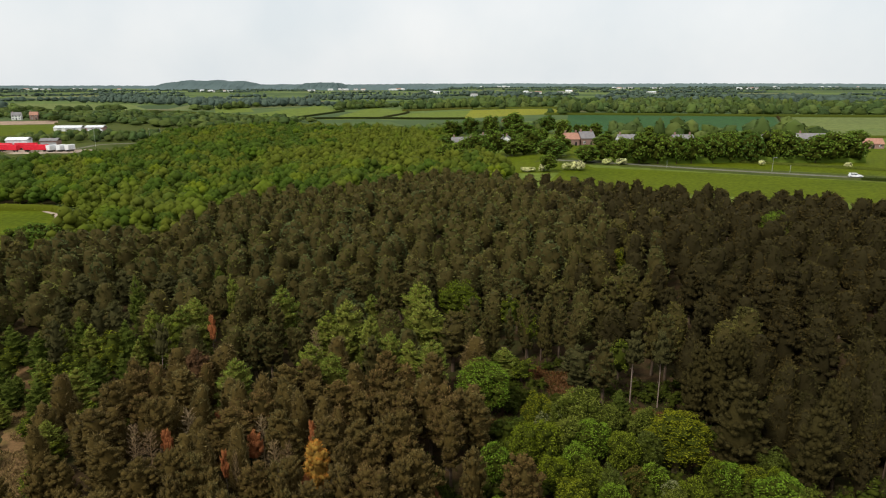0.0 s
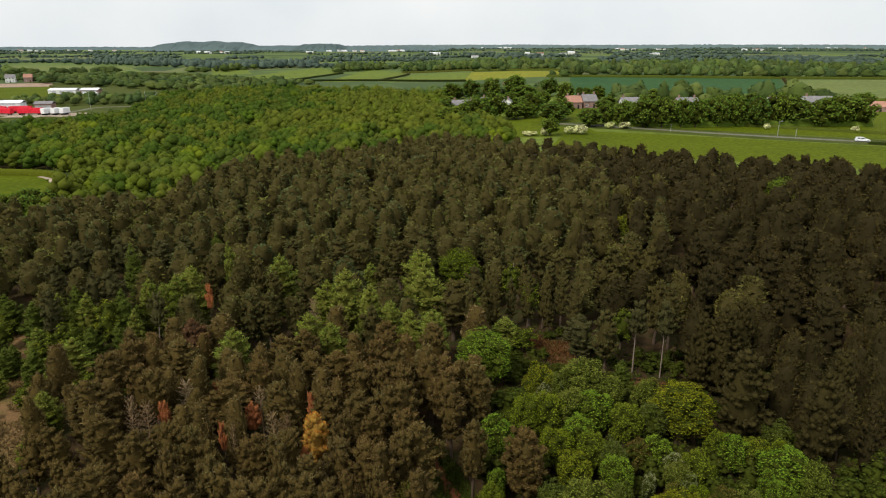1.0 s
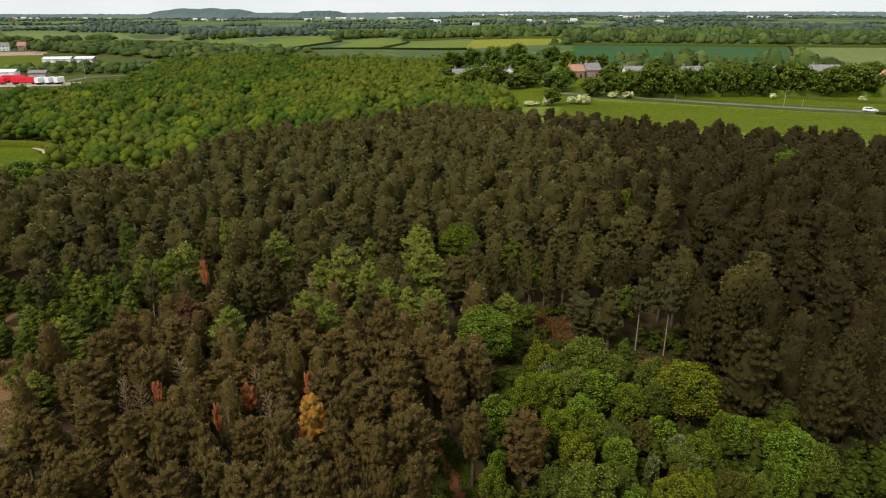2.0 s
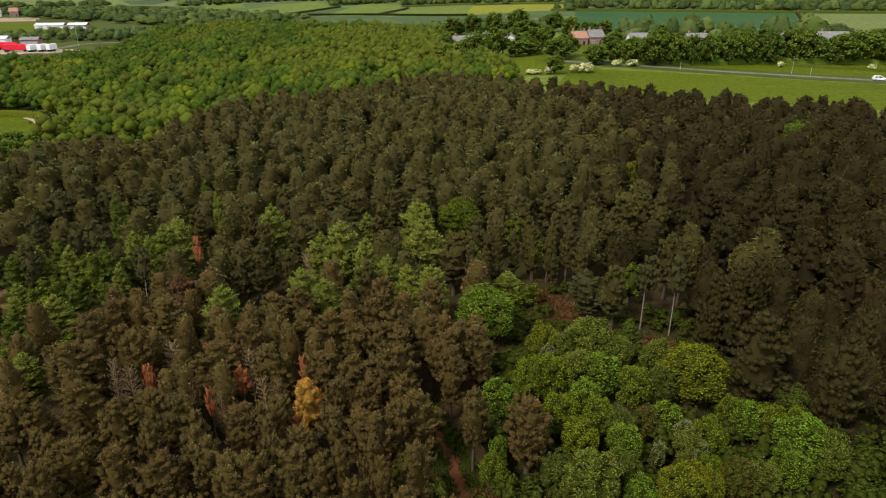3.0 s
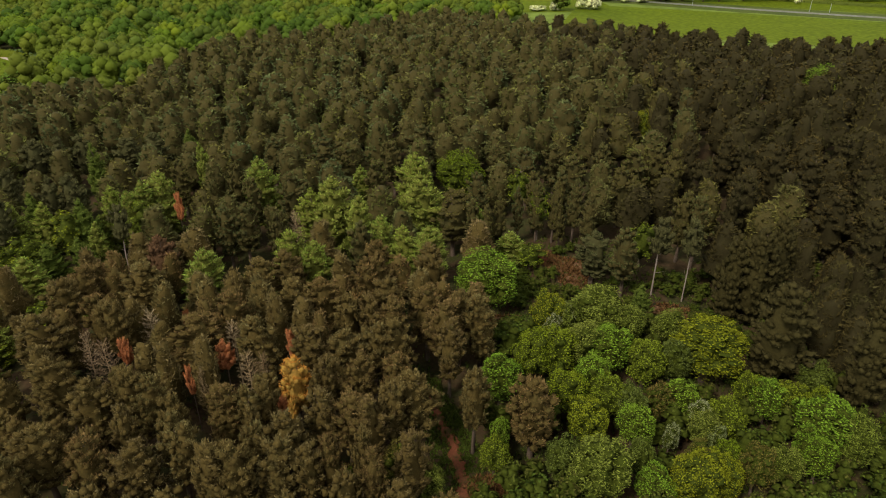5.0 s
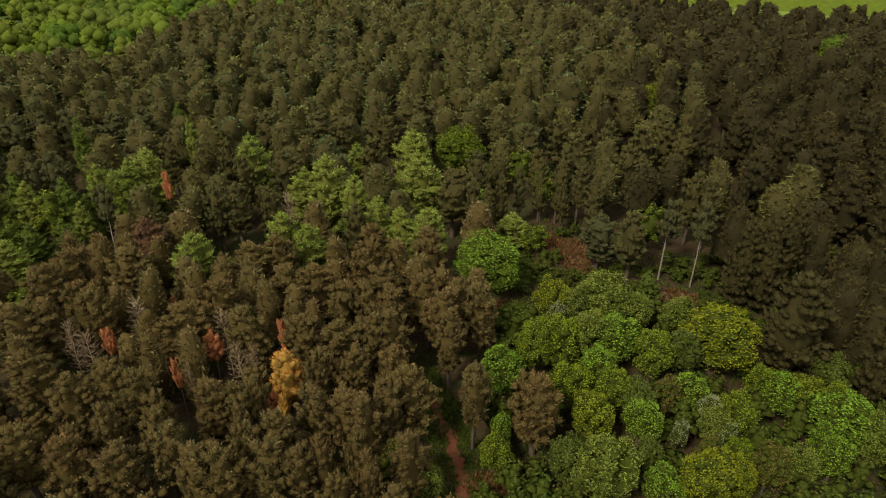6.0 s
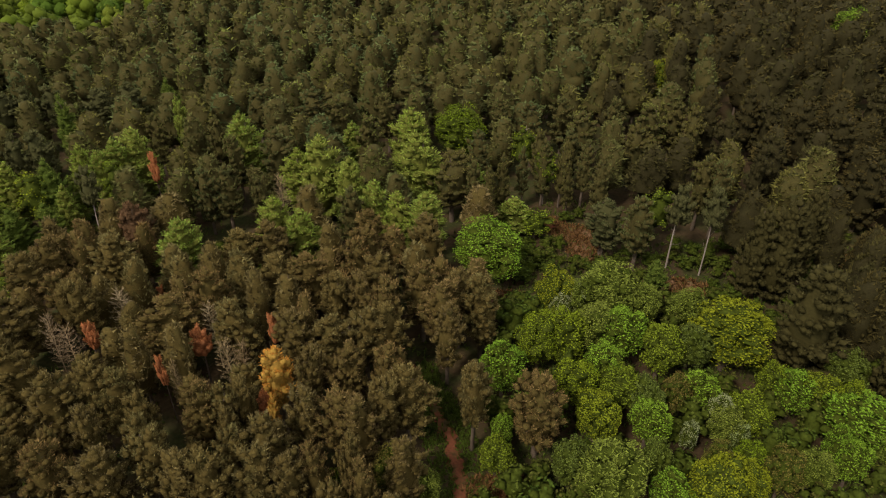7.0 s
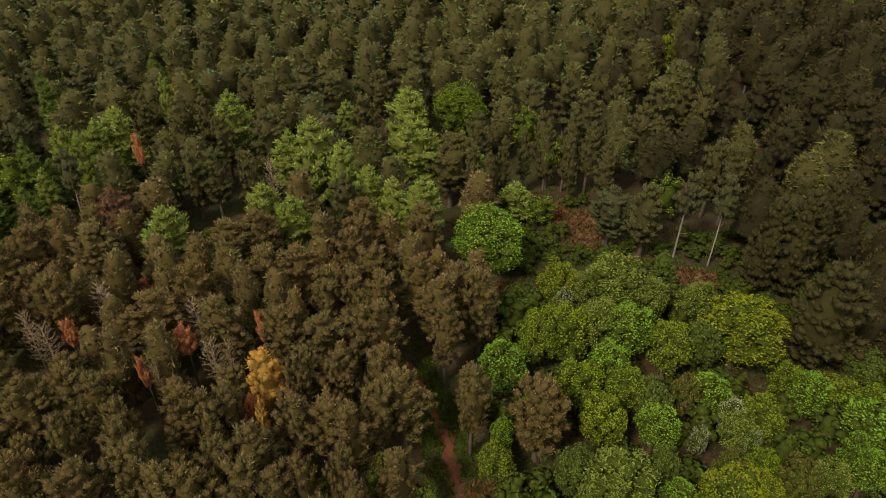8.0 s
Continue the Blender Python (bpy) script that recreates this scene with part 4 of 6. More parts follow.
PINES_SOUTH = [
    (-5.9, 58.9, 8.9, 2.6), (-8.6, 58.2, 8.9, 3.1), (-11.2, 58.3, 8.9, 3), (-6.8, 55, 9, 2.9), (-4.1, 59.2, 8.9, 2.5),
    (-3.5, 54.9, 8.9, 3), (-9.4, 53.9, 9, 1.8), (1.8, 63.4, 8.8, 2.3), (3.7, 62.3, 8.8, 3.1), (0.8, 59, 8.9, 2.6), (-2.1, 52.3, 9, 2.8), (2.7, 52.3, 9, 3.4), (7.4, 51.9, 9, 4.2), (-27.2, 51.6, 9, 3.2), (-25, 52.5, 9, 2.3), (-22.9, 51.7, 9, 2), (-20.2, 49.8, 9, 1.9), (-23.4, 48.6, 9.1, 2), (-16.3, 50.8, 9, 2.3), (-14.7, 50.5, 9, 2.1), (-13.6, 51.3, 9, 1.6), (-31.3, 54.7, 9, 2.9)]
PINES_NEAR_PATH = [
    (-28.8, 46.9, 8.8, 2.6), (-11.1, 48, 8.8, 2.7), (-29.2, 44.2, 8.9, 2.4), (-24.7, 45.8, 8.8, 2.6), (-21.4, 45.8, 8.8, 3.8),
    (-18.9, 46.9, 8.8, 2.6), (-16.2, 45.3, 8.8, 2.4), (-14.2, 44.9, 8.8, 2.4), (-11.6, 45.7, 8.8, 2.7), (-7.5, 46.2, 8.8, 1.7), (-9, 50.5, 8.8, 2.3), (-7.1, 50.6, 8.8, 2.7), (-5.3, 49.8, 8.8, 2.5), (-3.7, 51.8, 8.7, 2.5)]
PINES_SOUTH_EDGE = [
    (-19.5, 48.3, 8.6, 2.1), (-14, 49.1, 8.5, 1.7), (-13.2, 47.2, 8.6, 2.1), (-9.3, 45.6, 8.6, 2), (-2.1, 46.6, 8.5, 2.1), (-5.7, 46.6, 8.6, 1.5), (-4.6, 45, 8.6, 1.5)]

rng = np.random.default_rng(11)
taken = []


def plant_all(nursery, rows, keep=0.42):
    for x, y, h, w in rows:
        nursery.plant(x, y, h, w, rng)
        taken.append((x, y, w * keep))


# model trees

def pine_set(first, leaf, label, count=5, base=0.25, bark=BARK, foot=0.15, group="plantation pines", name="pine_tree", **form):
    """Model pines: slim and pointed ones among broad and rounded ones."""
    out = []
    for i in range(count):
        kw = dict(base=base + 0.03 * (i % 3), power=(2.7, 3.3, 2.2, 3.0, 3.6)[i % 5], rise=((-0.1, 0.8), (0.0, 0.7), (0.05, 1.0), (-0.15, 0.9), (0.1, 0.75))[i % 5])
        out.append(make_tree(name, trunk_form(np.random.default_rng(first + i), 7.2, foot), whorl_form(first + 20 + i, **{**kw, **form}), bark, leaf, label, "pine tree", group, inner=NEEDLESHADE[leaf.name]))
    return Nursery(out)


pines = pine_set(0, PINE_BROWN, "olive-brown pine with dense tufted crown", 6, 0.32, coat=22, blade=(0.19, 0.06), puff=0.225)
low_pines = pine_set(280, PINE_BROWN, "small olive-brown pine under taller ones", 4, coat=9, shoots=2.2, puff=0.28, blade=(0.2, 0.08))
mid_pines = pine_set(300, PINE, "dark olive pine with tufted needle crown")
grey_pines = pine_set(330, PINE_GREY, "grey-green pine with tufted needle crown", 3)
shaded_pines = pine_set(360, PINE_SHADED, "pine with upswept branches, needles darkened for shade", 4, 0.12)
big_pines = pine_set(40, PINE_SHADED_BIG, "large dark pine with dense branches to the ground", 3, 0.06, group="large pines", power=2.7, whorls=12, per=9, shoots=3.6, coat=20, blade=(0.14, 0.05), puff=0.2)
broad_pines = pine_set(420, PINE_BROWN, "wide olive-brown pine with dense tufted crown", 3, 0.2, whorls=10, per=8, shoots=3.6, coat=20, blade=(0.14, 0.05), puff=0.2)
stem_pines = pine_set(60, PINE_GREY, "tall pine with bare pale trunk and small crown", 2, 0.55, PALEBARK, 0.075, "bare-stemmed pines", whorls=5, power=2.6, rise=(0.1, 0.7))
larches = Nursery([make_tree("larch_tree", trunk_form(np.random.default_rng(70 + i)), whorl_form(74 + i, 11, 7, 2.6, 22, (0.26, 0.06), 0.04, (3.0, 2.4, 2.8)[i], (0.0, 0.6), 0.25, 1.7, splay=0.75), BARK, LARCH,
                             "light green larch with soft feathery branches", "larch tree", "larches", inner=NEEDLESHADE[LARCH.name]) for i in range(3)])
firs = Nursery([make_tree("fir_tree", trunk_form(np.random.default_rng(80)), whorl_form(81, 13, 8, 2.8, 22, (0.22, 0.05), 0.04, 1.05, (-0.1, 0.5), 0.21, 1.8, splay=0.7), BARK, FIRGREEN,
                          "bright green pointed fir among dark pines", "fir tree", inner=NEEDLESHADE[FIRGREEN.name])])
birches = Nursery([make_tree("birch_tree", trunk_form(np.random.default_rng(90), 7.2, 0.1), bough_form(91, 15, 36, (0.15, 0.11), 0.36, 0.6, size=(0.24, 0.36)), PALEBARK, LEAF,
                             "slender young birch with thin pale trunk", "birch tree", "birches", inner=GREENSHADE)])


def broadleaf_set(first, leaf_mats, label, name, group, leaf=(0.135, 0.1), boughs=34, per=100, trunk=0.14, category="broadleaf tree"):
    return Nursery([make_tree(name, trunk_form(np.random.default_rng(first + i), 6, trunk, 8, 1.5), bough_form(first + 4 + i, boughs + 3 * (i % 3), per, leaf, 0.4 + 0.03 * (i % 2), up=1.3, spray=0.95), BARK, m, label, category, group, inner=GREENSHADE) for i, m in enumerate(leaf_mats)])


maples = broadleaf_set(100, (LEAF, LEAF_DEEP, LEAF, LEAF_DARK, LEAF_DEEP), "fresh green broadleaf tree with clumped crown", "broadleaf_tree", "broadleaf trees")
large_maples = broadleaf_set(500, (LEAF, LEAF_DEEP), "wide fresh green broadleaf tree with clumped crown", "broadleaf_tree", "broadleaf trees", (0.085, 0.064), 54, 120)
limes = broadleaf_set(110, (LIME, LIME), "yellow-green broadleaf tree in new leaf", "lime_tree", "yellow-green trees", (0.11, 0.08), 40, 110)
willows = broadleaf_set(120, (GREYLEAF, GREYLEAF), "grey-green willow with fine pale leaves", "willow_tree", "willows", (0.16, 0.062), 36, 105, 0.12, "willow tree")
bronzes = broadleaf_set(130, (BRONZE, BRONZE), "olive-bronze young broadleaf tree", "broadleaf_tree", "bronze-leaved trees", (0.135, 0.1), 30, 95, 0.12)
blossoms = broadleaf_set(560, (BLOSSOMTREE, BLOSSOMTREE), "young tree flecked with creamy blossom", "flowering_tree", "flowering trees", (0.13, 0.1), 26, 90, 0.1, "flowering tree")
saplings = Nursery([make_tree("sapling", trunk_form(np.random.default_rng(140 + i), 6, 0.09, 8, 1.4), bough_form(144, 16, 44, (0.14, 0.1), 0.44) if i == 0 else whorl_form(144 + i, 10, 7, 2.4, 20, (0.26, 0.065), 0.04, (0, 2.0, 1.5)[i], (0.0, 0.6), 0.27, 1.6, splay=0.75), BARK, m,
                              "light green young tree at the wood's edge", "young tree", "saplings", inner=NEEDLESHADE[m.name] if i else GREENSHADE) for i, m in enumerate((LEAF, FIRGREEN, LARCH))])
dead_trees = Nursery([make_tree("dead_tree", None, dead_form(150 + i), None, DEADTWIG, "bare grey dead pine among living trees", "dead tree", "dead pines", "bare_crown") for i in range(3)])
brown_pines = Nursery([make_tree("dead_pine", trunk_form(np.random.default_rng(155)), whorl_form(156, 9, 7, 2.6, 22, (0.26, 0.04), 0.3, 2.4), BARK, DEADBROWN, "dying pine with dry reddish-brown crown", "dead tree", inner=NEEDLESHADE[DEADBROWN.name])])
rust_pines = Nursery([make_tree("dead_pine", trunk_form(np.random.default_rng(160 + i), 7.2, 0.14), whorl_form(161 + i, 5, 5, 1.8, 20, (0.22, 0.08), 0.62, 2.2, puff=0.36), BARK, RUST, "dead pine with rust-red needles", "dead tree", "rust-red pines", inner=NEEDLESHADE[RUST.name]) for i in range(2)])
amber_pines = Nursery([make_tree("dying_pine", trunk_form(np.random.default_rng(165)), whorl_form(166, 7, 6, 2.4, 22, (0.2, 0.07), 0.42, 2.2, puff=0.28), BARK, AMBER, "dying pine with amber-orange needles", "dead tree", "amber pines", inner=NEEDLESHADE[AMBER.name])])

plant_all(big_pines, BIG_PINES)
plant_all(stem_pines, [(x, y, h, w * 0.86) for x, y, h, w in TALL_STEM_PINES])
plant_all(larches, [(x, y, h * 1.04, min(6.4, w * 1.2)) for x, y, h, w in LARCHES])
plant_all(firs, FIR)
plant_all(grey_pines, [(17.1, 76.7, 7.2, 4.4)])
plant_all(birches, [(x, y, h * 1.12, w * 1.35) for x, y, h, w in BIRCH])
for row in MAPLES + MAPLES_BY_THE_CLEARING:
    plant_all(large_maples if row[3] > 4.4 else maples, [(row[0], row[1], row[2], row[3] * (1.02 if row[3] > 4.4 else 1.16))])
plant_all(limes, [(x, y, h, w * 1.25) for x, y, h, w in LIME_TREES])
plant_all(willows, [(x, y, h, w * 1.18) for x, y, h, w in WILLOWS])
plant_all(bronzes, [(x, y, h, w * 1.18) for x, y, h, w in BRONZE_TREES])
plant_all(saplings, [(x, y, h * 1.15, w * 1.25) for x, y, h, w in GREEN_SAPLINGS])
plant_all(saplings, [(-55.8, 77.6, 3.9, 3.5), (-51.8, 75.6, 3.5, 3.1), (-48.5, 69.5, 3.3, 2.9), (-57.3, 71.1, 4, 3.5), (-50.4, 62.5, 3.8, 3.4), (-43.1, 63.3, 3.3, 2.9)])
plant_all(saplings, [(-55.3, 75.5, 4.6, 3.6), (-53.8, 71.6, 4.2, 3.2), (-48.6, 68.8, 3.4, 3.4), (-50.2, 73.5, 5.6, 3.4), (-43.4, 64.4, 5.2, 4.2), (-40.8, 57.6, 4.2, 3.6), (-58.8, 79.4, 5.2, 3.4), (-46.4, 72.5, 6.0, 4.4), (-47.2, 76, 6.4, 4.2), (-56.5, 84.7, 7, 4.2), (-51.8, 77.7, 6.4, 4), (-60.5, 83.5, 6, 4), (-62.5, 88.5, 6.5, 4.2)])
plant_all(blossoms, [(12.2, 65.7, 6.0, 2.6), (10.8, 64.7, 5.6, 2.0), (22.1, 51.6, 4.4, 2.0), (21.4, 53.6, 5.0, 2.2), (18.7, 52.0, 4.2, 1.6)])
plant_all(amber_pines, [(x, y, h, w * 1.4) for x, y, h, w in ORANGE])
plant_all(rust_pines, [(x, y, h * 0.96, max(0.9, w * 1.02)) for x, y, h, w in RED])
plant_all(dead_trees, [r for r in DEAD if r[3] < 3])
plant_all(brown_pines, [r for r in DEAD if r[3] >= 3])
slender_pines = pine_set(440, PINE, "slender pine at the edge of the clearing", 3, 0.22, group="slender pines", power=1.4)
plant_all(slender_pines, SLENDER_PINES)
placed_pines = len(SLENDER_PINES)
for rows in (PINES_NORTH_WEST, PINES_CENTRE, PINES_NORTH_EAST, PINES_SOUTH_WEST, PINES_SOUTH, PINES_NEAR_PATH, PINES_SOUTH_EDGE):
    for x, y, h, w in rows:
        w = min(5.8, w * (1.5 if w < 3.3 else 1.22) if y < 73 else w * (1.22 if w < 3.2 else 1.06))
        kind = (shaded_pines if x > 32 else mid_pines) if rows is PINES_NORTH_EAST else (broad_pines if w > 4.2 else pines) if y < 73 else grey_pines if x < -40 else mid_pines
        if near_line(FOOTPATH, x, y, 2.2):
            w *= 0.8
        plant_all(kind, [(x, y, h, w)], 0.34)
    placed_pines += len(rows)

# the rest of the plantation, filled in between them
fill = scatter(PINEWOOD, 2.35, rng, taken, 50000, lambda x, y: open_ground(x, y) or y < 34 or y > 75)
fill += scatter(PINEWOOD, 4.0, rng, taken + [(x, y, 1.4) for x, y in fill], 60000, lambda x, y: open_ground(x, y) or 34 <= y <= 75)
fill.sort(key=lambda p: p[1] if p[1] > 34 else 500)
near_fill = [p for p in fill if 34 <= p[1]][:max(0, 276 - placed_pines)]
for x, y in near_fill:
    (shaded_pines if x > 31 else low_pines).plant(x, y, rng.uniform(5.8, 7.4), rng.uniform(2.6, 3.5), rng)
chosen = set(near_fill)
rest = [(x, y, (rng.uniform(7.3, 8.9) if y > 118 else rng.uniform(6.8, 9.2)) + 0.7 * smooth(10, 40, x) * (1 - smooth(120, 160, y)) + (0.5 if y > 105 else 0), rng.uniform(5.0, 6.6) if y > 118 else rng.uniform(4.0, 5.9) if y > 75 else rng.uniform(2.9, 3.9)) for x, y in fill if (x, y) not in chosen]
stand_trunk = tube([(0, 0, -0.3), (0.03, 0.02, 4), (0, 0, 7)], [0.16, 0.12, 0.03], 4)
close_forms = [stand_form(190 + i, 250, 6, (0.3, 0.12), 0.12 + 0.05 * (i % 3), (2.7, 3.5, 2.2, 3.0)[i % 4]) for i in range(8)]
mid_forms = [stand_form(200 + i, 135, 6, (0.34, 0.15), 0.14 + 0.05 * (i % 3), (2.7, 3.5, 2.2, 3.0)[i % 4]) for i in range(8)]
far_forms = [stand_form(220 + i, 80, 5, (0.42, 0.2), 0.15, (2.7, 3.5, 2.2, 3.0)[i % 4], 7, 9, 13) for i in range(8)]
# towards the right, pines take the needles darkened for shade
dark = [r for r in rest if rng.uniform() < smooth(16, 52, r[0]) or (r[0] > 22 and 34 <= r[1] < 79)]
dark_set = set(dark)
brown = [r for r in rest if r not in dark_set and r[0] < 22 and 34 <= r[1] < 79]
pale = [r for r in rest if r not in dark_set and r not in brown]
stand("pine_plantation", close_forms, brown, PINE_BROWN, BARK, stand_trunk, "olive-brown pines between the taller ones", "pine wood", inner=NEEDLESHADE[PINE_BROWN.name])
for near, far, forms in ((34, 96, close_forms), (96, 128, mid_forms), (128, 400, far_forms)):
    stand("pine_plantation", forms, [r for r in pale if near <= r[1] < far], PINE, BARK, stand_trunk, "dense stand of dark olive-brown plantation pines", "pine wood", inner=NEEDLESHADE[PINE.name])
    stand("pine_plantation", forms, [r for r in dark if near <= r[1] < far], PINE_SHADED, BARK, stand_trunk, "dense pine stand, needles darkened for shade", "pine wood", inner=NEEDLESHADE[PINE_SHADED.name])
stand("pine_plantation", far_forms, [r for r in rest if r[1] < 34], PINE, BARK, stand_trunk, "near end of the olive-brown pine plantation", "pine wood", inner=NEEDLESHADE[PINE.name])

# green trees dotted through the pines
large_maples.plant(65.9, 127.6, 10.2, 7.0, rng)
maples.plant(36.7, 107.5, 9.2, 3.4, rng)
limes.plant(30.3, 109.8, 9.5, 3.2, rng)

# undergrowth in the green wood and on open ground
bush_forms = [bough_form(240 + i, 9, 22, (0.3, 0.21), 0.42, 0.48, size=(0.36, 0.5), rings=2, seg=5) for i in range(4)]
shade = [(33.5, 28.9), (53.4, 23.9), (53.3, 51.6), (40.1, 56.6), (36.9, 47.4)]
under = scatter(shade, 2.2, rng, [(x, y, r * 0.6) for x, y, r in taken], 3000)
under += scatter(GREENWOOD, 1.7, rng, [(x, y, r * 0.8) for x, y, r in taken], 9000, lambda x, y: near_line(FOOTPATH, x, y, 1.2))
stand("undergrowth", bush_forms, [(x, y, rng.uniform(2.2, 5.0), rng.uniform(2.0, 3.4)) for x, y in under], SHRUB, None, None, "mixed green undergrowth beneath the broadleaf trees", "undergrowth", inner=GREENSHADE)
edge = scatter(SAPLINGS, 2.2, rng, [(x, y, r * 0.6) for x, y, r in taken], 5000, lambda x, y: near_line(TRACK, x, y, 1.8))
edge += scatter([(-73.5, 55.5), (-49.1, 50.1), (-46.6, 66.1), (-55.6, 80.3), (-60, 92), (-78, 95)], 1.9, rng, taken, 5000, lambda x, y: near_line(TRACK, x, y, 2.2))
edge += scatter(RIDE, 4.2, rng, [(x, y, r * 0.5) for x, y, r in taken], 2000)
edge += scatter(GAP_IN_PINES, 1.6, rng, [(x, y, r * 0.4) for x, y, r in taken], 2000)
edge += scatter([(9.5, 68.7), (29, 63.7), (44.1, 69.9), (43.9, 78.5), (22.4, 77), (18.1, 83.4), (5.4, 84.7), (5.2, 75.3)], 1.35, rng, [(x, y, r * 0.5) for x, y, r in taken], 5000, lambda x, y: any((x - a) ** 2 + (y - b) ** 2 < (c + 0.5) ** 2 for a, b, c, d in PATCHES))
stand("scrub", bush_forms, [(x, y, rng.uniform(0.9, 2.6), rng.uniform(1.2, 2.4)) for x, y in edge], SHRUB, None, None, "low green scrub along tracks and clearings", "scrub", inner=GREENSHADE)
tuft_rng = np.random.default_rng(77)
tp = []
while len(tp) < 9000:
    x, y = tuft_rng.uniform(-62, 52), tuft_rng.uniform(38, 88)
    if near_line(FOOTPATH, x, y, 2.2) or near_line(TRACK, x, y, 4.5) or inside(GREENWOOD, x, y) or inside(CLEARING, x, y) or inside(GAP_IN_PINES, x, y) or inside(RIDE, x, y) or (x - 16) ** 2 + (y - 77) ** 2 < 105 or (x - 36) ** 2 + (y - 72) ** 2 < 105 or tuft_rng.uniform() < 0.12:
        if not near_line(FOOTPATH, x, y, 0.5) and not near_line(TRACK, x, y, 1.1):
            tp.append((x, y, ground_z(x, y) + 0.08))
line = catmull(FOOTPATH, 6)
for _ in range(1700):
    p = line[tuft_rng.integers(len(line))]
    x, y = p.x + tuft_rng.choice((-1, 1)) * tuft_rng.uniform(0.28, 2.0), p.y + tuft_rng.uniform(-0.5, 0.5)
    tp.append((x, y, ground_z(x, y) + 0.08))
tp = np.array(tp)
gr_v, gr_t = blades(tuft_rng, tp, np.tile([0, 0, 1.0], (len(tp), 1)), 7, 0.5, 0.09, 0.3, 0.5)
tagged(new("grass_tufts", mesh_of("grass_tufts", gr_v, gr_t, [GRASSBLADE])), "rough green grass and bramble on the wood's floor", "grass", "", "stuff")



def patch_blades(name, patches, mat, width, label, category):
    """Fronds or dry grass standing on the bare patches."""
    fp = []
    for px, py, rx, ry in patches:
        for _ in range(int(60 * rx * ry) + 30):
            a, rr = tuft_rng.uniform(0, 6.283), 1.25 * math.sqrt(tuft_rng.uniform())
            x, y = px + math.cos(a) * rx * rr, py + math.sin(a) * ry * rr
            fp.append((x, y, ground_z(x, y) + 0.15))
    v, t = blades(tuft_rng, np.array(fp), np.tile([0, 0, 1.0], (len(fp), 1)), 7, 0.55, width, 0.1, 0.7)
    tagged(new(name, mesh_of(name, v, t, [mat])), label, category, "", "stuff")


patch_blades("bracken_fronds", [p for p in PATCHES if p[0] >= -44], FROND, 0.16, "rust-brown fronds of last year's bracken", "bracken")
patch_blades("dry_grass", [p for p in PATCHES if p[0] < -44], DRYBLADE, 0.09, "straw-coloured dry grass beside the sandy track", "grass")

# ---- broadleaf wood beyond the pines ----
canopy_forms = [bough_form(260 + i, 11 + i % 3, 15, (0.44, 0.34), 0.44, 0.5, 3.0, (0.36, 0.52), 0.7, 3, 6, 0.6, up=1.25) for i in range(8)]
canopy = {FARLEAF: [], FAROLIVE: [], FARDEEP: []}
for x, y in scatter(BROADWOOD, 5.5, rng, [(r[0], r[1], 0.5) for r in rest if r[1] > 125], 14000):
    size = (rng.uniform(9.0, 10.8), rng.uniform(8.6, 11.0)) if rng.uniform() < 0.22 else (rng.uniform(6.6, 9.0), rng.uniform(6.2, 8.6))
    tone = noise.noise((x * 0.016, y * 0.011, 2.0)) + 0.35 * rng.normal()
    olive = tone + 0.5 * smooth(-125, -85, x) * smooth(225, 260, y) - 0.3 > 0
    canopy[FAROLIVE if olive else FARDEEP if tone < 0.16 - 0.55 * smooth(-130, -70, x) else FARLEAF].append((x, y, *size))
for leaf, label in ((FARLEAF, "dense spring-green broadleaf wood behind the pines"), (FAROLIVE, "olive-green crowns of the broadleaf wood"), (FARDEEP, "deep green crowns of the broadleaf wood")):
    stand("broadleaf_wood", canopy_forms, canopy[leaf], leaf, None, None, label, "woodland", 6.0, leaf)

# ---- trees of the village and the roadside ----
road_models = [make_tree("roadside_tree", trunk_form(np.random.default_rng(300 + i), 6, 0.13, 6, 1.2), bough_form(304 + i, 24, 32, (0.5, 0.36), 0.46, 0.47, 3.4, (0.26, 0.4), skirt=1.95), BARK, m,
                         "full green tree in a roadside row", "tree", "roadside trees", inner=GREENSHADE) for i, m in enumerate((BELT, BELT, BELT))]
roadside = Nursery(road_models, 6.8)
for x, y, h, w in [(82.7, 275, 11.6, 10), (90.5, 274.6, 10.9, 9.5), (98.3, 274.1, 10.4, 7.1), (104.2, 273.7, 10.4, 8), (113.9, 275.2, 10.7, 8.6), (121.7, 276.8, 10.9, 8.6), (130.4, 276.2, 11.2, 9.5), (140.1, 278.6, 11.8, 9.6), (146.8, 278.3, 11, 9.6), (157.3, 275.4, 10.5, 11),
                   (164, 275.9, 11.2, 11), (172.5, 275.3, 10.9, 10.5), (75.9, 280, 9.6, 8.2)]:
    roadside.plant(x, y, h * 1.28, w * 1.3, rng)
for x, y, h, w in [(49.6, 299, 8.5, 10.8), (55, 310, 9.3, 10.6), (62.1, 282, 7.3, 10.7), (70.1, 284.9, 8.5, 8.3), (41.7, 257.2, 6.7, 5.8), (39, 318, 7.1, 9.2), (33, 315, 6.8, 9.7), (43, 325, 11.1, 10), (24, 317, 12.3, 12), (14.7, 298.6, 11.6, 11.3),
                   (7.6, 288.8, 10.2, 10), (1.6, 287.8, 9.4, 10), (19.2, 277.2, 5.9, 10.5), (11.3, 277, 7.6, 12), (96, 415, 8.2, 7.8), (89, 416, 7.1, 5), (107, 414, 4.6, 9.1), (57, 382, 7.5, 7.9), (71, 391, 11.4, 8.7), (89, 439, 6, 4.5)]:
    roadside.plant(x, y, h * 1.2, w * 1.2, rng, label="rounded green tree among village houses")
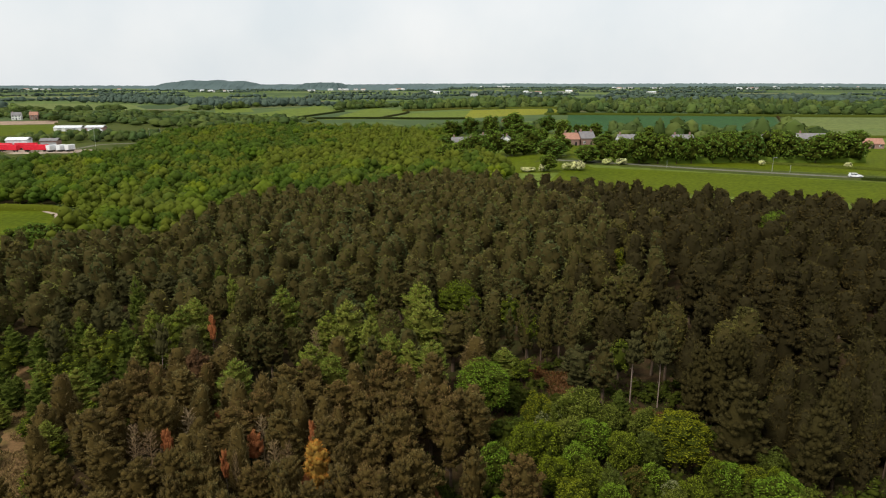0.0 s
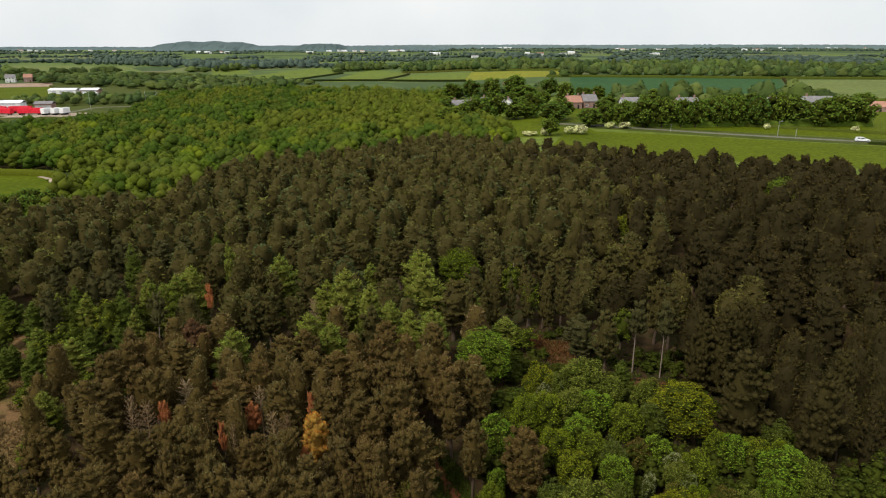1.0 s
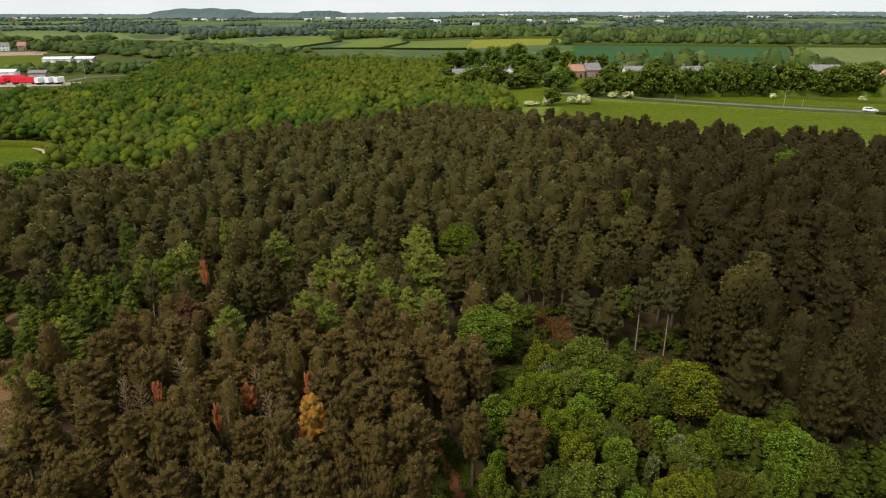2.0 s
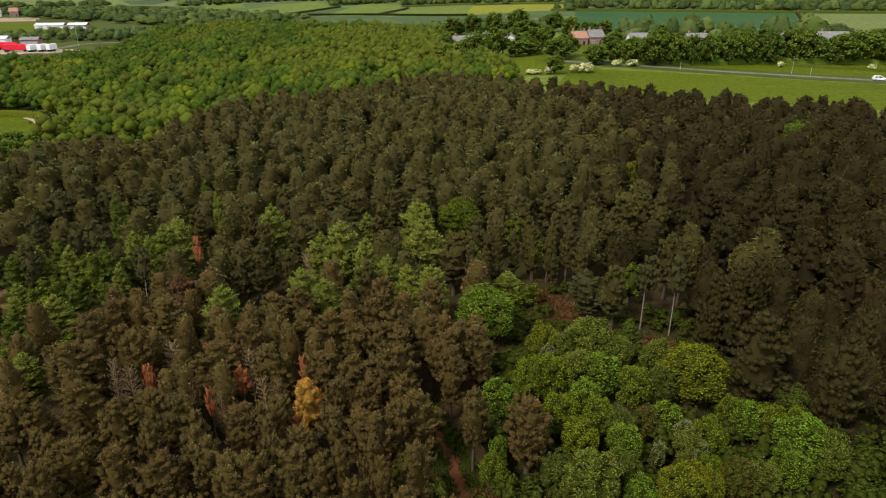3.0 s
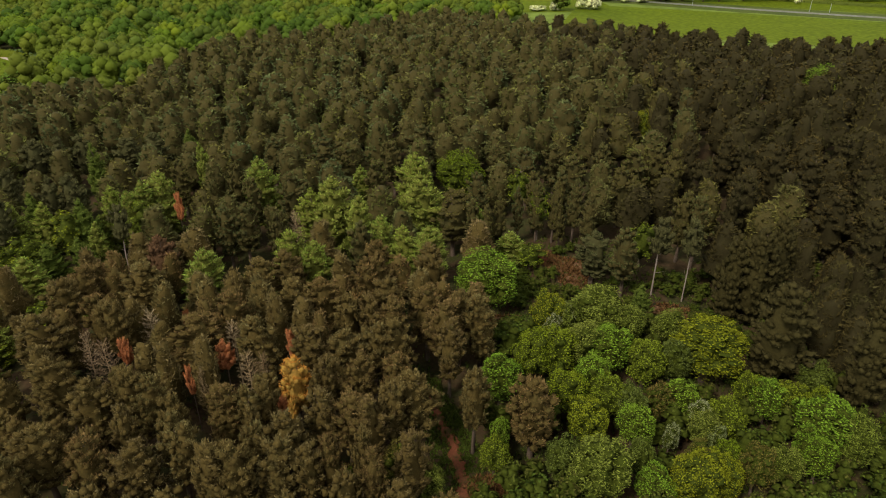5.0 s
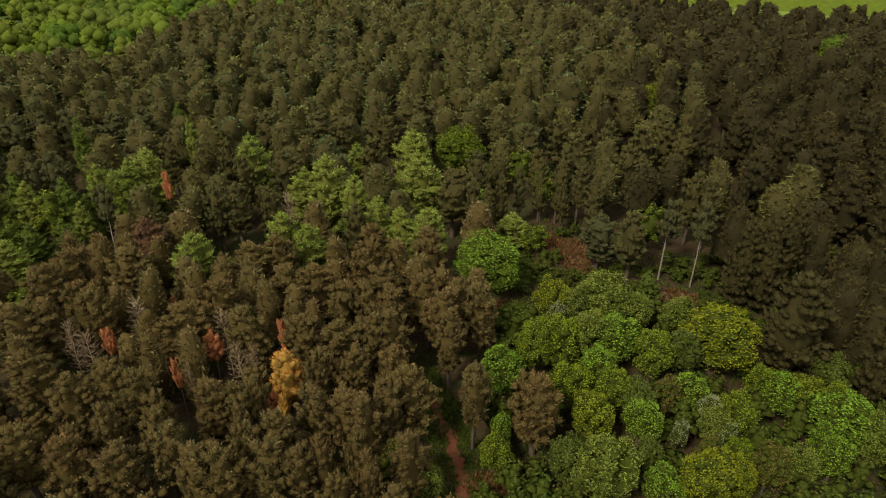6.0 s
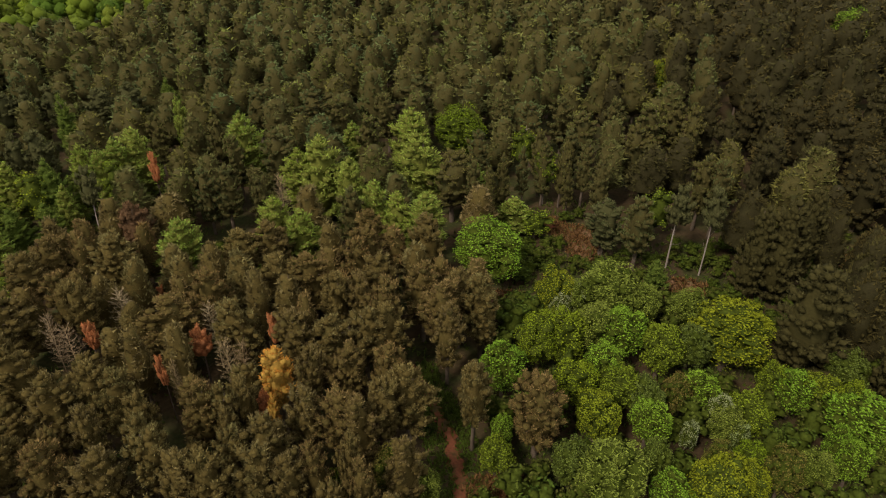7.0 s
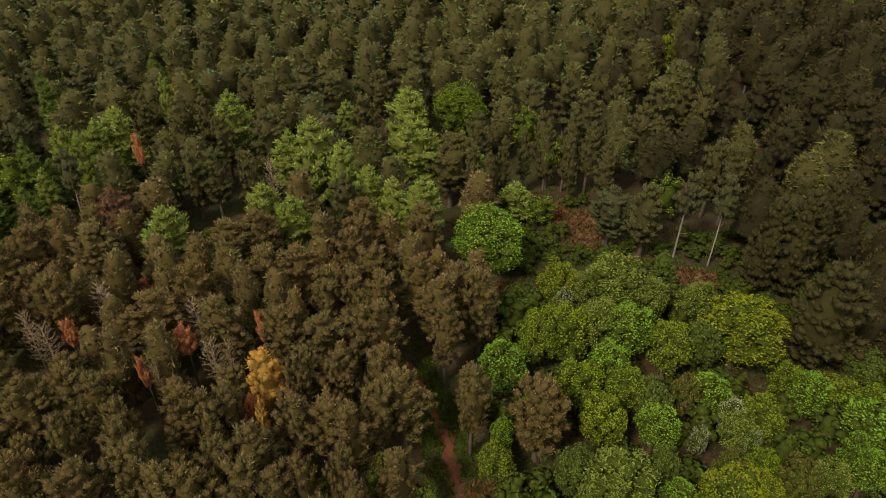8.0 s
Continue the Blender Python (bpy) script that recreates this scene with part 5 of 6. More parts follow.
for x, y, h, w in [(18, 437, 12.3, 12.7), (31, 429, 12.8, 11), (6, 444, 10.2, 11.4), (48, 447, 13.4, 13), (51, 423, 8.3, 14.4), (70, 441, 11.3, 11.3), (123, 393, 7.3, 10), (179, 384, 5.6, 9.8), (235, 373, 6.3, 9.6),
                   (-98.6, 153.1, 6.2, 6.5), (-99.4, 148.4, 6, 6), (-95.5, 157.5, 5.4, 5.5), (-93, 143, 6.5, 5.5), (151, 360, 5.9, 8.9), (115, 369, 5.9, 7.9), (90, 364, 6, 7.9), (161, 368, 6.4, 8.9),
                   (1, 362, 6.4, 9.9), (12, 356, 4.9, 8.9), (19, 361, 5.4, 8.9), (26, 360, 4.5, 7.9), (32, 359, 4, 6), (40, 357, 5, 7), (19, 380, 6.9, 8.9), (4, 382, 6.9, 8.9), (39, 388, 7, 8.9), (47, 377, 6, 8), (63, 346, 4.5, 7), (84, 349, 5, 7.9), (96, 346, 4.5, 7.9), (110, 349, 5, 7.9), (123, 342, 4.5, 7.9), (138, 345, 5.4, 8.9), (170, 345, 4.9, 7.9), (185, 344, 4.9, 8.8), (195, 344, 3.9, 7.8), (209, 347, 4.4, 6.9)]:
    roadside.plant(x, y, h * 1.2, w * 1.2, rng, label="green tree with full rounded crown")
copper = Nursery([make_tree("copper_beech", trunk_form(np.random.default_rng(310), 6, 0.13, 6, 1.2), bough_form(311, 16, 34, (0.5, 0.36), 0.42, 0.5, 3.4), BARK, PURPLELEAF, "dark purple copper beech behind houses", "tree")], 6.8)
copper.plant(47.8, 487.8, 9.5, 11.0, rng)
thorns = Nursery([make_tree("hawthorn", trunk_form(np.random.default_rng(320 + i), 5, 0.1, 6, 1.0), bough_form(322 + i, 16, 34, (0.8, 0.6), 0.42, 0.48, 6.0), BARK, BLOSSOM, "hawthorn bush covered in creamy white blossom", "hawthorn", "hawthorns", inner=BLOSSOM) for i in range(2)], 12.0)
for x, y, h, w in [(33.7, 258.7, 2.3, 7), (39.7, 257.4, 3.4, 5), (49.7, 259.4, 3.6, 6), (53.6, 258.1, 4.2, 6.6), (68.8, 274.1, 3.1, 4.7), (74.7, 272.7, 3.1, 5.7), (130.4, 266.3, 2.8, 3), (159.2, 255.7, 3, 3.1), (-103.3, 172.8, 2.9, 3.6)]:
    thorns.plant(x, y, h, w, rng)


def hedge(points, h, w, leaf, label, seed):
    """A clipped hedge: a solid core with a coat of leaves."""
    rng_h = np.random.default_rng(seed)
    line = catmull(points, 10)
    pts, nrm, rows = [], [], []
    for i in range(len(line) - 1):
        a, b = line[i], line[i + 1]
        d = (b - a).normalized()
        s = Vector((-d.y, d.x, 0))
        for _ in range(max(6, int((b - a).length * 5))):
            p = a.lerp(b, rng_h.uniform())
            ang = rng_h.uniform(0.0, math.pi)
            q = p + s * math.cos(ang) * w / 2
            pts.append((q.x, q.y, ground_z(q.x, q.y) + 0.2 + (h - 0.2) * min(1.0, 0.15 + math.sin(ang)) * rng_h.uniform(0.6, 1.02)))
            nrm.append((s.x * math.cos(ang), s.y * math.cos(ang), math.sin(ang)))
    vs, ts = [], []
    for i, p in enumerate(line):
        d = (line[min(i + 1, len(line) - 1)] - line[max(i - 1, 0)]).normalized()
        s = Vector((-d.y, d.x, 0))
        z = ground_z(p.x, p.y)
        for k, hh in ((-0.46, -0.1), (-0.42, 0.75), (0, 0.92), (0.42, 0.75), (0.46, -0.1)):
            q = p + s * k * w
            vs.append((q.x, q.y, z + hh * h * rng_h.uniform(0.95, 1.05)))
    for i in range(len(line) - 1):
        for k in range(4):
            a = i * 5 + k
            ts += [(a, a + 1, a + 6), (a, a + 6, a + 5)]
    v, t = join([leaves(rng_h, np.array(pts), np.array(nrm), 0.5, 0.35), (np.array(vs, float), np.array(ts, int))])
    return tagged(new("hedge", mesh_of("hedge", v, t, [leaf])), label, "hedge")


hedge([(116.2, 282.9), (141.2, 267.1), (168.8, 249), (214.1, 222.5), (258, 196.4)], 1.3, 1.6, SHRUB, "low clipped hedge along the country road", 1)
hedge([(146, 226), (172, 212), (205, 193), (258, 162)], 1.2, 1.5, SHRUB, "low dark hedge on the near side of the road", 14)
hedge([(74, 282), (100, 277), (130, 279), (178, 277)], 3.0, 6, BELT, "tall dense hedge under the roadside trees", 13)
hedge([(-147.5, 204), (-125.1, 201.8), (-115, 195.7)], 2.2, 2.2, LEAF, "tall green hedge behind the paddock", 2)
hedge([(-296, 526), (-330, 574), (-374, 639)], 2, 2.5, SHRUB, "dark hedge beside the green paddock", 3)
hedge([(-257, 802), (-169, 730), (-70, 718), (21, 642)], 2.2, 3, SHRUB, "dark field hedge below the meadows", 4)
hedge([(-165, 734), (-135, 905)], 2.2, 3, SHRUB, "dark hedge between two meadows", 5)
hedge([(-68, 722), (-45, 835), (-48, 898)], 2.2, 3, SHRUB, "dark hedge between two meadows", 6)
hedge([(220, 415), (324, 642)], 1.6, 2.6, BRONZE, "pale dry hedge between crop and pasture", 7)
hedge([(233, 400), (337, 393)], 1.8, 2.2, SHRUB, "dark hedge below the pale field", 8)
hedge([(-533, 878), (-395, 905), (-257, 802)], 2.5, 3, SHRUB, "dark hedge below the long pasture", 9)

hedge([(106, 693), (222, 670), (336, 645), (484, 629)], 2.6, 5, SHRUB, "dense hedge along the wood behind the crop", 10)
hedge([(38, 849), (98, 856), (163, 853)], 2.6, 5, SHRUB, "dense hedge behind the flowering field", 11)
hedge([(-54, 897), (38, 870)], 2.6, 5, SHRUB, "dense hedge along the copse", 12)

# ---- far woods and hedgerow trees ----
FARWOOD = foliage("far_wood_leaves", [(0.045, 0.070, 0.020), (0.085, 0.118, 0.026), (0.050, 0.082, 0.026), (0.098, 0.124, 0.030), (0.060, 0.086, 0.026)], 0.15, (0.7, 1.3))
# bluer greens for the far woods, with haze painted into the colour
DISTANT_HAZE = foliage("hazy_wood_leaves", [(0.0650, 0.0941, 0.0696), (0.0762, 0.1053, 0.0747), (0.0582, 0.0851, 0.0670)], 0.1, (0.8, 1.2))
lump_forms = [feather_form(340 + i, 0, None, 0.46, 0.48, 3.6, 4, 7, 6) for i in range(6)]
copse_forms = [feather_form(350 + i, 24, (1.3, 0.9), 0.46, 0.48, 3.6, 4, 7, 7) for i in range(6)]
far_rng = np.random.default_rng(9)
places = []
for poly, gap in (([(109, 695), (335, 646), (482, 629), (588, 821), (457, 961), (348, 1068), (189, 908)], 12), ([(-54, 902), (38, 874), (46, 998), (-52, 1015)], 9), ([(38, 854), (163, 856), (214, 1112), (43, 1107)], 13),
                  ([(-326, 1003), (-227, 1157), (-235, 1291), (-384, 1191)], 10), ([(-150, 939), (-93, 1029), (-99, 1147), (-169, 1113)], 9), ([(-730, 1302), (-580, 1243), (-326, 1015), (-323, 1183), (-741, 1557)], 13),
                  ([(-537, 773), (-449, 717), (-362, 662), (-194, 554), (-129, 675), (-264, 770), (-415, 851)], 11), ([(-296, 437), (-211, 446), (-174, 506), (-284, 497)], 8), ([(-743, 793), (-538, 725), (-537, 846), (-742, 1115)], 11),
                  ([(-21, 444), (69, 443), (72, 499), (-40, 508)], 11), ([(-199.1, 222.4), (-335.3, 240.4), (-324, 315), (-192, 315)], 7), ([(473, 628), (752, 619), (722, 707), (512, 721)], 12), ([(102, 374), (227, 372), (219, 405), (103, 425)], 11)):
    for x, y in scatter(poly, gap, far_rng, [], 3500):
        low = y < 520 and x < -150
        mid_low = y < 850 and x < 75
        places.append((x, y, far_rng.uniform(5, 7) if low else far_rng.uniform(5.5, 8.5) if mid_low else far_rng.uniform(6, 15), far_rng.uniform(6, 9) if low else far_rng.uniform(7, 17)))
d = 1040.0
while d < 4500:
    a, phase = -0.84, far_rng.uniform(0, 50)
    while a < 0.84:
        a += far_rng.uniform(9, 17) / d
        if noise.noise((a * 7 + phase, d * 0.01, 0.3)) > 0.1:
            for _ in range(1 if d > 2000 else 2):
                r = d + far_rng.normal(0, 10 + d * 0.006) + 40 * noise.noise((a * 9, phase, 1.0))
                places.append((math.sin(a) * r, math.cos(a) * r, far_rng.uniform(4.5, 11.5), far_rng.uniform(8, 26)))
    d *= 1.1
stand("copses", copse_forms, [p for p in places if math.hypot(p[0], p[1]) < 1100], FARWOOD, None, None, "hedgerow trees and copses among the fields", "woodland", 7.2, FARWOOD)
stand("far_woods", lump_forms, [p for p in places if math.hypot(p[0], p[1]) >= 1100], DISTANT_HAZE, None, None, "distant hedgerows and woods across the farmland", "woodland", 7.2, DISTANT_HAZE)


# ---- buildings ----
def box(bm, x0, y0, z0, x1, y1, z1):
    vs = [bm.verts.new(p) for p in ((x0, y0, z0), (x1, y0, z0), (x1, y1, z0), (x0, y1, z0), (x0, y0, z1), (x1, y0, z1), (x1, y1, z1), (x0, y1, z1))]
    for f in ((3, 2, 1, 0), (4, 5, 6, 7), (0, 1, 5, 4), (1, 2, 6, 5), (2, 3, 7, 6), (3, 0, 4, 7)):
        bm.faces.new([vs[i] for i in f])


def house(x, y, turn, w, d, wall_h, rise, wall_mat, roof_mat, label, chimneys=2, storeys=2):
    """A gabled house whose ridge runs along its width."""
    h = new("house")
    tagged(h, label, "house")
    bm = bmesh.new()
    box(bm, -w / 2, -d / 2, -0.5, w / 2, d / 2, wall_h)
    for sx in (-1, 1):
        vs = [bm.verts.new((sx * w / 2, -d / 2, wall_h)), bm.verts.new((sx * w / 2, d / 2, wall_h)), bm.verts.new((sx * w / 2, 0, wall_h + rise)),
              bm.verts.new((sx * (w / 2 - 0.25), -d / 2, wall_h)), bm.verts.new((sx * (w / 2 - 0.25), d / 2, wall_h)), bm.verts.new((sx * (w / 2 - 0.25), 0, wall_h + rise))]
        for f in ((0, 1, 2), (3, 5, 4), (0, 3, 4, 1), (1, 4, 5, 2), (2, 5, 3, 0)):
            bm.faces.new([vs[i] for i in f])
    part("wall", bm, wall_mat, h)
    bm = bmesh.new()
    o, e = 0.35, w / 2 + 0.3
    k = rise / (d / 2)
    for sy in (-1, 1):
        a = [(-e, sy * (d / 2 + o), wall_h - o * k + 0.05), (e, sy * (d / 2 + o), wall_h - o * k + 0.05), (e, 0, wall_h + rise + 0.05), (-e, 0, wall_h + rise + 0.05)]
        lo = [bm.verts.new(p) for p in a]
        hi = [bm.verts.new((p[0], p[1], p[2] + 0.18)) for p in a]
        bm.faces.new(lo), bm.faces.new(hi[::-1])
        for i in range(4):
            bm.faces.new((lo[i], lo[(i + 1) % 4], hi[(i + 1) % 4], hi[i]))
    part("roof", bm, roof_mat, h)
    for i in range(chimneys):
        cx = (-w * 0.38, w * 0.38, 0)[i]
        bm = bmesh.new()
        box(bm, cx - 0.4, -0.35, wall_h + rise - 0.7, cx + 0.4, 0.35, wall_h + rise + 1.3)
        box(bm, cx - 0.5, -0.45, wall_h + rise + 1.3, cx + 0.5, 0.45, wall_h + rise + 1.45)
        part("chimney", bm, BRICK, h)
    n = max(2, int(w / 3))
    for s in range(storeys):
        for i in range(n):
            wx, wz = -w / 2 + w * (i + 0.5) / n, 0.9 + s * 2.6
            if wz + 1.3 > wall_h:
                continue
            if s == 0 and i == n // 2:
                bm = bmesh.new()
                box(bm, wx - 0.5, -d / 2 - 0.06, 0, wx + 0.5, -d / 2 - 0.003, 2.05)
                part("door", bm, DARKTRIM, h)
                continue
            bm = bmesh.new()
            for x0, z0, x1, z1 in ((-0.65, 0, 0.65, 0.1), (-0.65, 1.15, 0.65, 1.25), (-0.65, 0.1, -0.55, 1.15), (0.55, 0.1, 0.65, 1.15), (-0.04, 0.1, 0.04, 1.15)):
                box(bm, wx + x0, -d / 2 - 0.08, wz + z0, wx + x1, -d / 2 - 0.003, wz + z1)
            win = part("window", bm, WHITEPAINT, h)
            bm = bmesh.new()
            box(bm, wx - 0.55, -d / 2 - 0.04, wz + 0.1, wx + 0.55, -d / 2 - 0.004, wz + 1.15)
            part("pane", bm, PANE, win)
    h.matrix_basis = pose(x, y, ground_z(x, y), 0, 0, turn)
    return h


house(11, 374.1, 6, 12.5, 8, 2.7, 2.5, BRICK, SLATE, "long brick house with grey slate roof")
house(27.8, 376.7, -8, 13, 8, 2.8, 2.8, BRICK, SLATE, "brick house with brownish slate roof")
house(36.2, 372.5, 80, 7, 5.5, 2.8, 2.2, RENDERED, SLATE, "white rendered house with gabled end", 1)
house(46.3, 472.3, 10, 8, 7, 5.0, 3.2, BRICK, CLAYTILE, "red brick house behind the village trees")
house(69.8, 360.8, 12, 8, 7, 3.6, 3.0, BRICK, CLAYTILE, "pink brick house with tiled roof")
house(78.8, 363.7, 12, 8, 7, 3.8, 3.2, BRICK, SLATE, "pair of brick houses with slate roof")
house(101.5, 363.6, 0, 10, 8, 2.7, 2.5, RENDERED, SLATE, "house with grey slate roof among trees", 1)
house(129.8, 357.4, 5, 11, 8, 2.7, 2.7, BRICK, SLATE, "brick house with red chimneys and slate roof")
house(178.4, 358.6, -5, 9, 8, 2.7, 2.5, RENDERED, SLATE, "pale house with grey roof behind trees", 1)
house(200.6, 359.4, -4, 15, 9, 2.8, 3.0, RENDERED, SLATE, "long grey-roofed house beyond the road", 1)
house(220.2, 338.3, -10, 10, 8, 2.4, 2.4, BRICK, CLAYTILE, "brick bungalow with orange tiled roof", 1, 1)
house(-457.2, 711.4, 20, 9, 7, 5.0, 3.0, RENDERED, SLATE, "white cottage beside trees", 1)
house(-441.9, 717.2, 20, 8, 7, 5.0, 3.2, BRICK, CLAYTILE, "brick cottage beside trees", 1)


def shed(x, y, turn, w, d, h, wall_mat, roof_mat, label, name="warehouse", rise=1.4):
    s = new(name)
    tagged(s, label, "building")
    bm = bmesh.new()
    box(bm, -w / 2, -d / 2, -0.5, w / 2, d / 2, h)
    part("wall", bm, wall_mat, s)
    bm = bmesh.new()
    prof = [(-d / 2 - 0.3, h), (0, h + rise), (d / 2 + 0.3, h), (d / 2 + 0.3, h + 0.25), (0, h + rise + 0.25), (-d / 2 - 0.3, h + 0.25)]
    ends = [[bm.verts.new((sx * (w / 2 + 0.3), py, pz)) for py, pz in prof] for sx in (-1, 1)]
    for i in range(6):
        bm.faces.new((ends[0][i], ends[0][(i + 1) % 6], ends[1][(i + 1) % 6], ends[1][i]))
    for e2 in ends:
        bm.faces.new((e2[0], e2[1], e2[4], e2[5])), bm.faces.new((e2[1], e2[2], e2[3], e2[4]))
    part("roof", bm, roof_mat, s)
    for i in range(3):
        bm = bmesh.new()
        cx = w * (i - 1) * 0.28
        box(bm, cx - 1.6, -d / 2 - 0.08, 0, cx + 1.6, -d / 2 - 0.003, min(h - 0.4, 3.4))
        part("door", bm, STEEL, s)
    s.matrix_basis = pose(x, y, ground_z(x, y), 0, 0, turn)
    return s


shed(-310.8, 549.7, 8, 21, 11, 2.9, RENDERED, METALROOF, "long low shed with pale sheet roof")
shed(-290.6, 552.9, 8, 14, 10, 2.9, BRICK, METALROOF, "brick shed with pale sheet roof")
shed(-273.2, 519.2, 10, 9, 5, 2.6, RENDERED, METALROOF, "small white flat shed", "outbuilding", 0.5)
for fx, fy, fw in [(-41.8, 2461, 26), (242.2, 1833.9, 16), (337.1, 1918.7, 20), (-318.5, 1392.2, 14), (74.2, 1596.8, 16), (594, 1907.6, 24), (-562, 2858.1, 30)]:
    shed(fx, fy, fx % 17, fw, fw * 0.5, 5.0, RENDERED, METALROOF if fw > 20 else SLATE, "small pale farm building far across the fields", "farm_building")
for vx, vy, n, sx, sy in [(-350, 3180, 15, 190, 60), (330, 3950, 5, 120, 30), (244, 1820, 3, 30, 20), (376, 2080, 2, 25, 20), (900, 3150, 7, 130, 60), (2150, 3850, 6, 260, 50), (-1850, 3350, 9, 260, 80), (-35, 2150, 2, 30, 20), (-900, 2600, 5, 120, 50), (1350, 2900, 5, 160, 60)]:
    for _ in range(n):
        fw = far_rng.uniform(11, 24)
        shed(vx + far_rng.uniform(-sx, sx), vy + far_rng.uniform(-sy, sy), far_rng.uniform(-25, 25), fw, fw * 0.5, far_rng.uniform(4.5, 7.5), RENDERED, METALROOF if far_rng.uniform() < 0.4 else CLAYTILE if far_rng.uniform() < 0.4 else SLATE, "small pale house in a far village", "far_house", 2.2)
patch("yard", -233.3, 383.3, 27, 13, GRAVEL, "pale gravel yard of the depot", 0.16, 50, "yard")
ribbon("depot_road", [(-229, 381), (-223, 405), (-218, 430), (-164, 447)], 4.5, TARMAC, "grey access road to the depot", "road", 0.22, 0.0, 7)
shed(-260.2, 403.2, 10, 12, 8, 5.2, METALROOF, METALROOF, "pale metal depot building")
shed(-244.4, 409.1, 10, 10, 7, 4.2, BRICK, SLATE, "brick depot building with dark roof")


def trailer(x, y, turn, length, paint, label):
    """A box trailer with its wheels."""
    tr = new("trailer")
    tagged(tr, label, "trailer", "parked trailers")
    bm = bmesh.new()
    box(bm, -length / 2, -1.25, 1.1, length / 2, 1.25, 4.0)
    bmesh.ops.bevel(bm, geom=bm.edges[:], offset=0.08, segments=1, affect="EDGES")
    part("body", bm, paint, tr)
    bm = bmesh.new()
    box(bm, -length / 2 + 0.3, -0.9, 0.8, length / 2 - 0.3, 0.9, 1.098)
    part("chassis", bm, DARKTRIM, tr)
    for wx in (-length / 2 + 1.2, -length / 2 + 2.4, length / 2 - 2.0):
        for sy in (-1, 1):
            bm = bmesh.new()
            bmesh.ops.create_cone(bm, cap_ends=True, segments=14, radius1=0.5, radius2=0.5, depth=0.3, matrix=pose(wx, sy * 0.95, 0.5, 90))
            part("wheel", bm, DARKTRIM, tr)
    tr.matrix_basis = pose(x, y, ground_z(x, y) + 0.16, 0, 0, turn)
    return tr


for x, y, turn, ln, pt, lb in [(-237.5, 382.4, 4, 13.5, REDPAINT, "red box trailer parked in the yard"), (-253.2, 382.2, -14, 13, REDPAINT, "red box trailer parked in the yard"), (-264.6, 392, 8, 13, REDPAINT, "red box trailer parked in the yard"),
                               (-249.9, 393.4, 10, 12, REDPAINT, "red box trailer parked in the yard"), (-227.7, 381.2, 80, 6, WHITEPAINT, "white box trailer parked in the yard"), (-222.9, 382.6, 84, 6, WHITEPAINT, "white box trailer parked in the yard"),
                               (-218.3, 383.5, 82, 6, WHITEPAINT, "short white trailer parked in the yard")]:
    trailer(x, y, turn, ln, pt, lb)


def post(x, y, h, arm, label, name="lamp_post"):
    """A tapered steel column, with an arm and lantern where it is a lamp."""
    p = new(name)
    tagged(p, label, name.replace("_", " "), "roadside posts")
    part_mesh("column", mesh_of("column", *tube([(0, 0, -0.3), (0, 0, h * 0.5), (0, 0, h)], [0.08, 0.065, 0.045], 8), [STEEL]), p)
    if arm:
        part_mesh("arm", mesh_of("arm", *tube([(0, 0, h - 0.1), (0, -0.5, h + 0.15), (0, -arm, h + 0.2)], [0.05, 0.04, 0.04], 6), [STEEL]), p)
        bm = bmesh.new()
        box(bm, -0.14, -arm - 0.6, h + 0.12, 0.14, -arm, h + 0.28)
        part("lantern", bm, STEEL, p)
    p.matrix_basis = pose(x, y, ground_z(x, y), 0, 0, 20)
    return p


post(125.1, 247, 5.5, 0.9, "grey steel street lamp beside the road")
post(130.9, 245, 3.0, 0, "pale roadside sign post", "sign_post")
post(90.2, 262.2, 3.0, 0, "thin dark roadside post", "sign_post")
post(-218.3, 412.1, 12, 1.2, "tall yard lamp post near trailers")
post(-191, 428.6, 10, 1.2, "tall yard lamp post among trees")
post(-184.7, 430.5, 10, 1.2, "tall yard lamp post among trees")


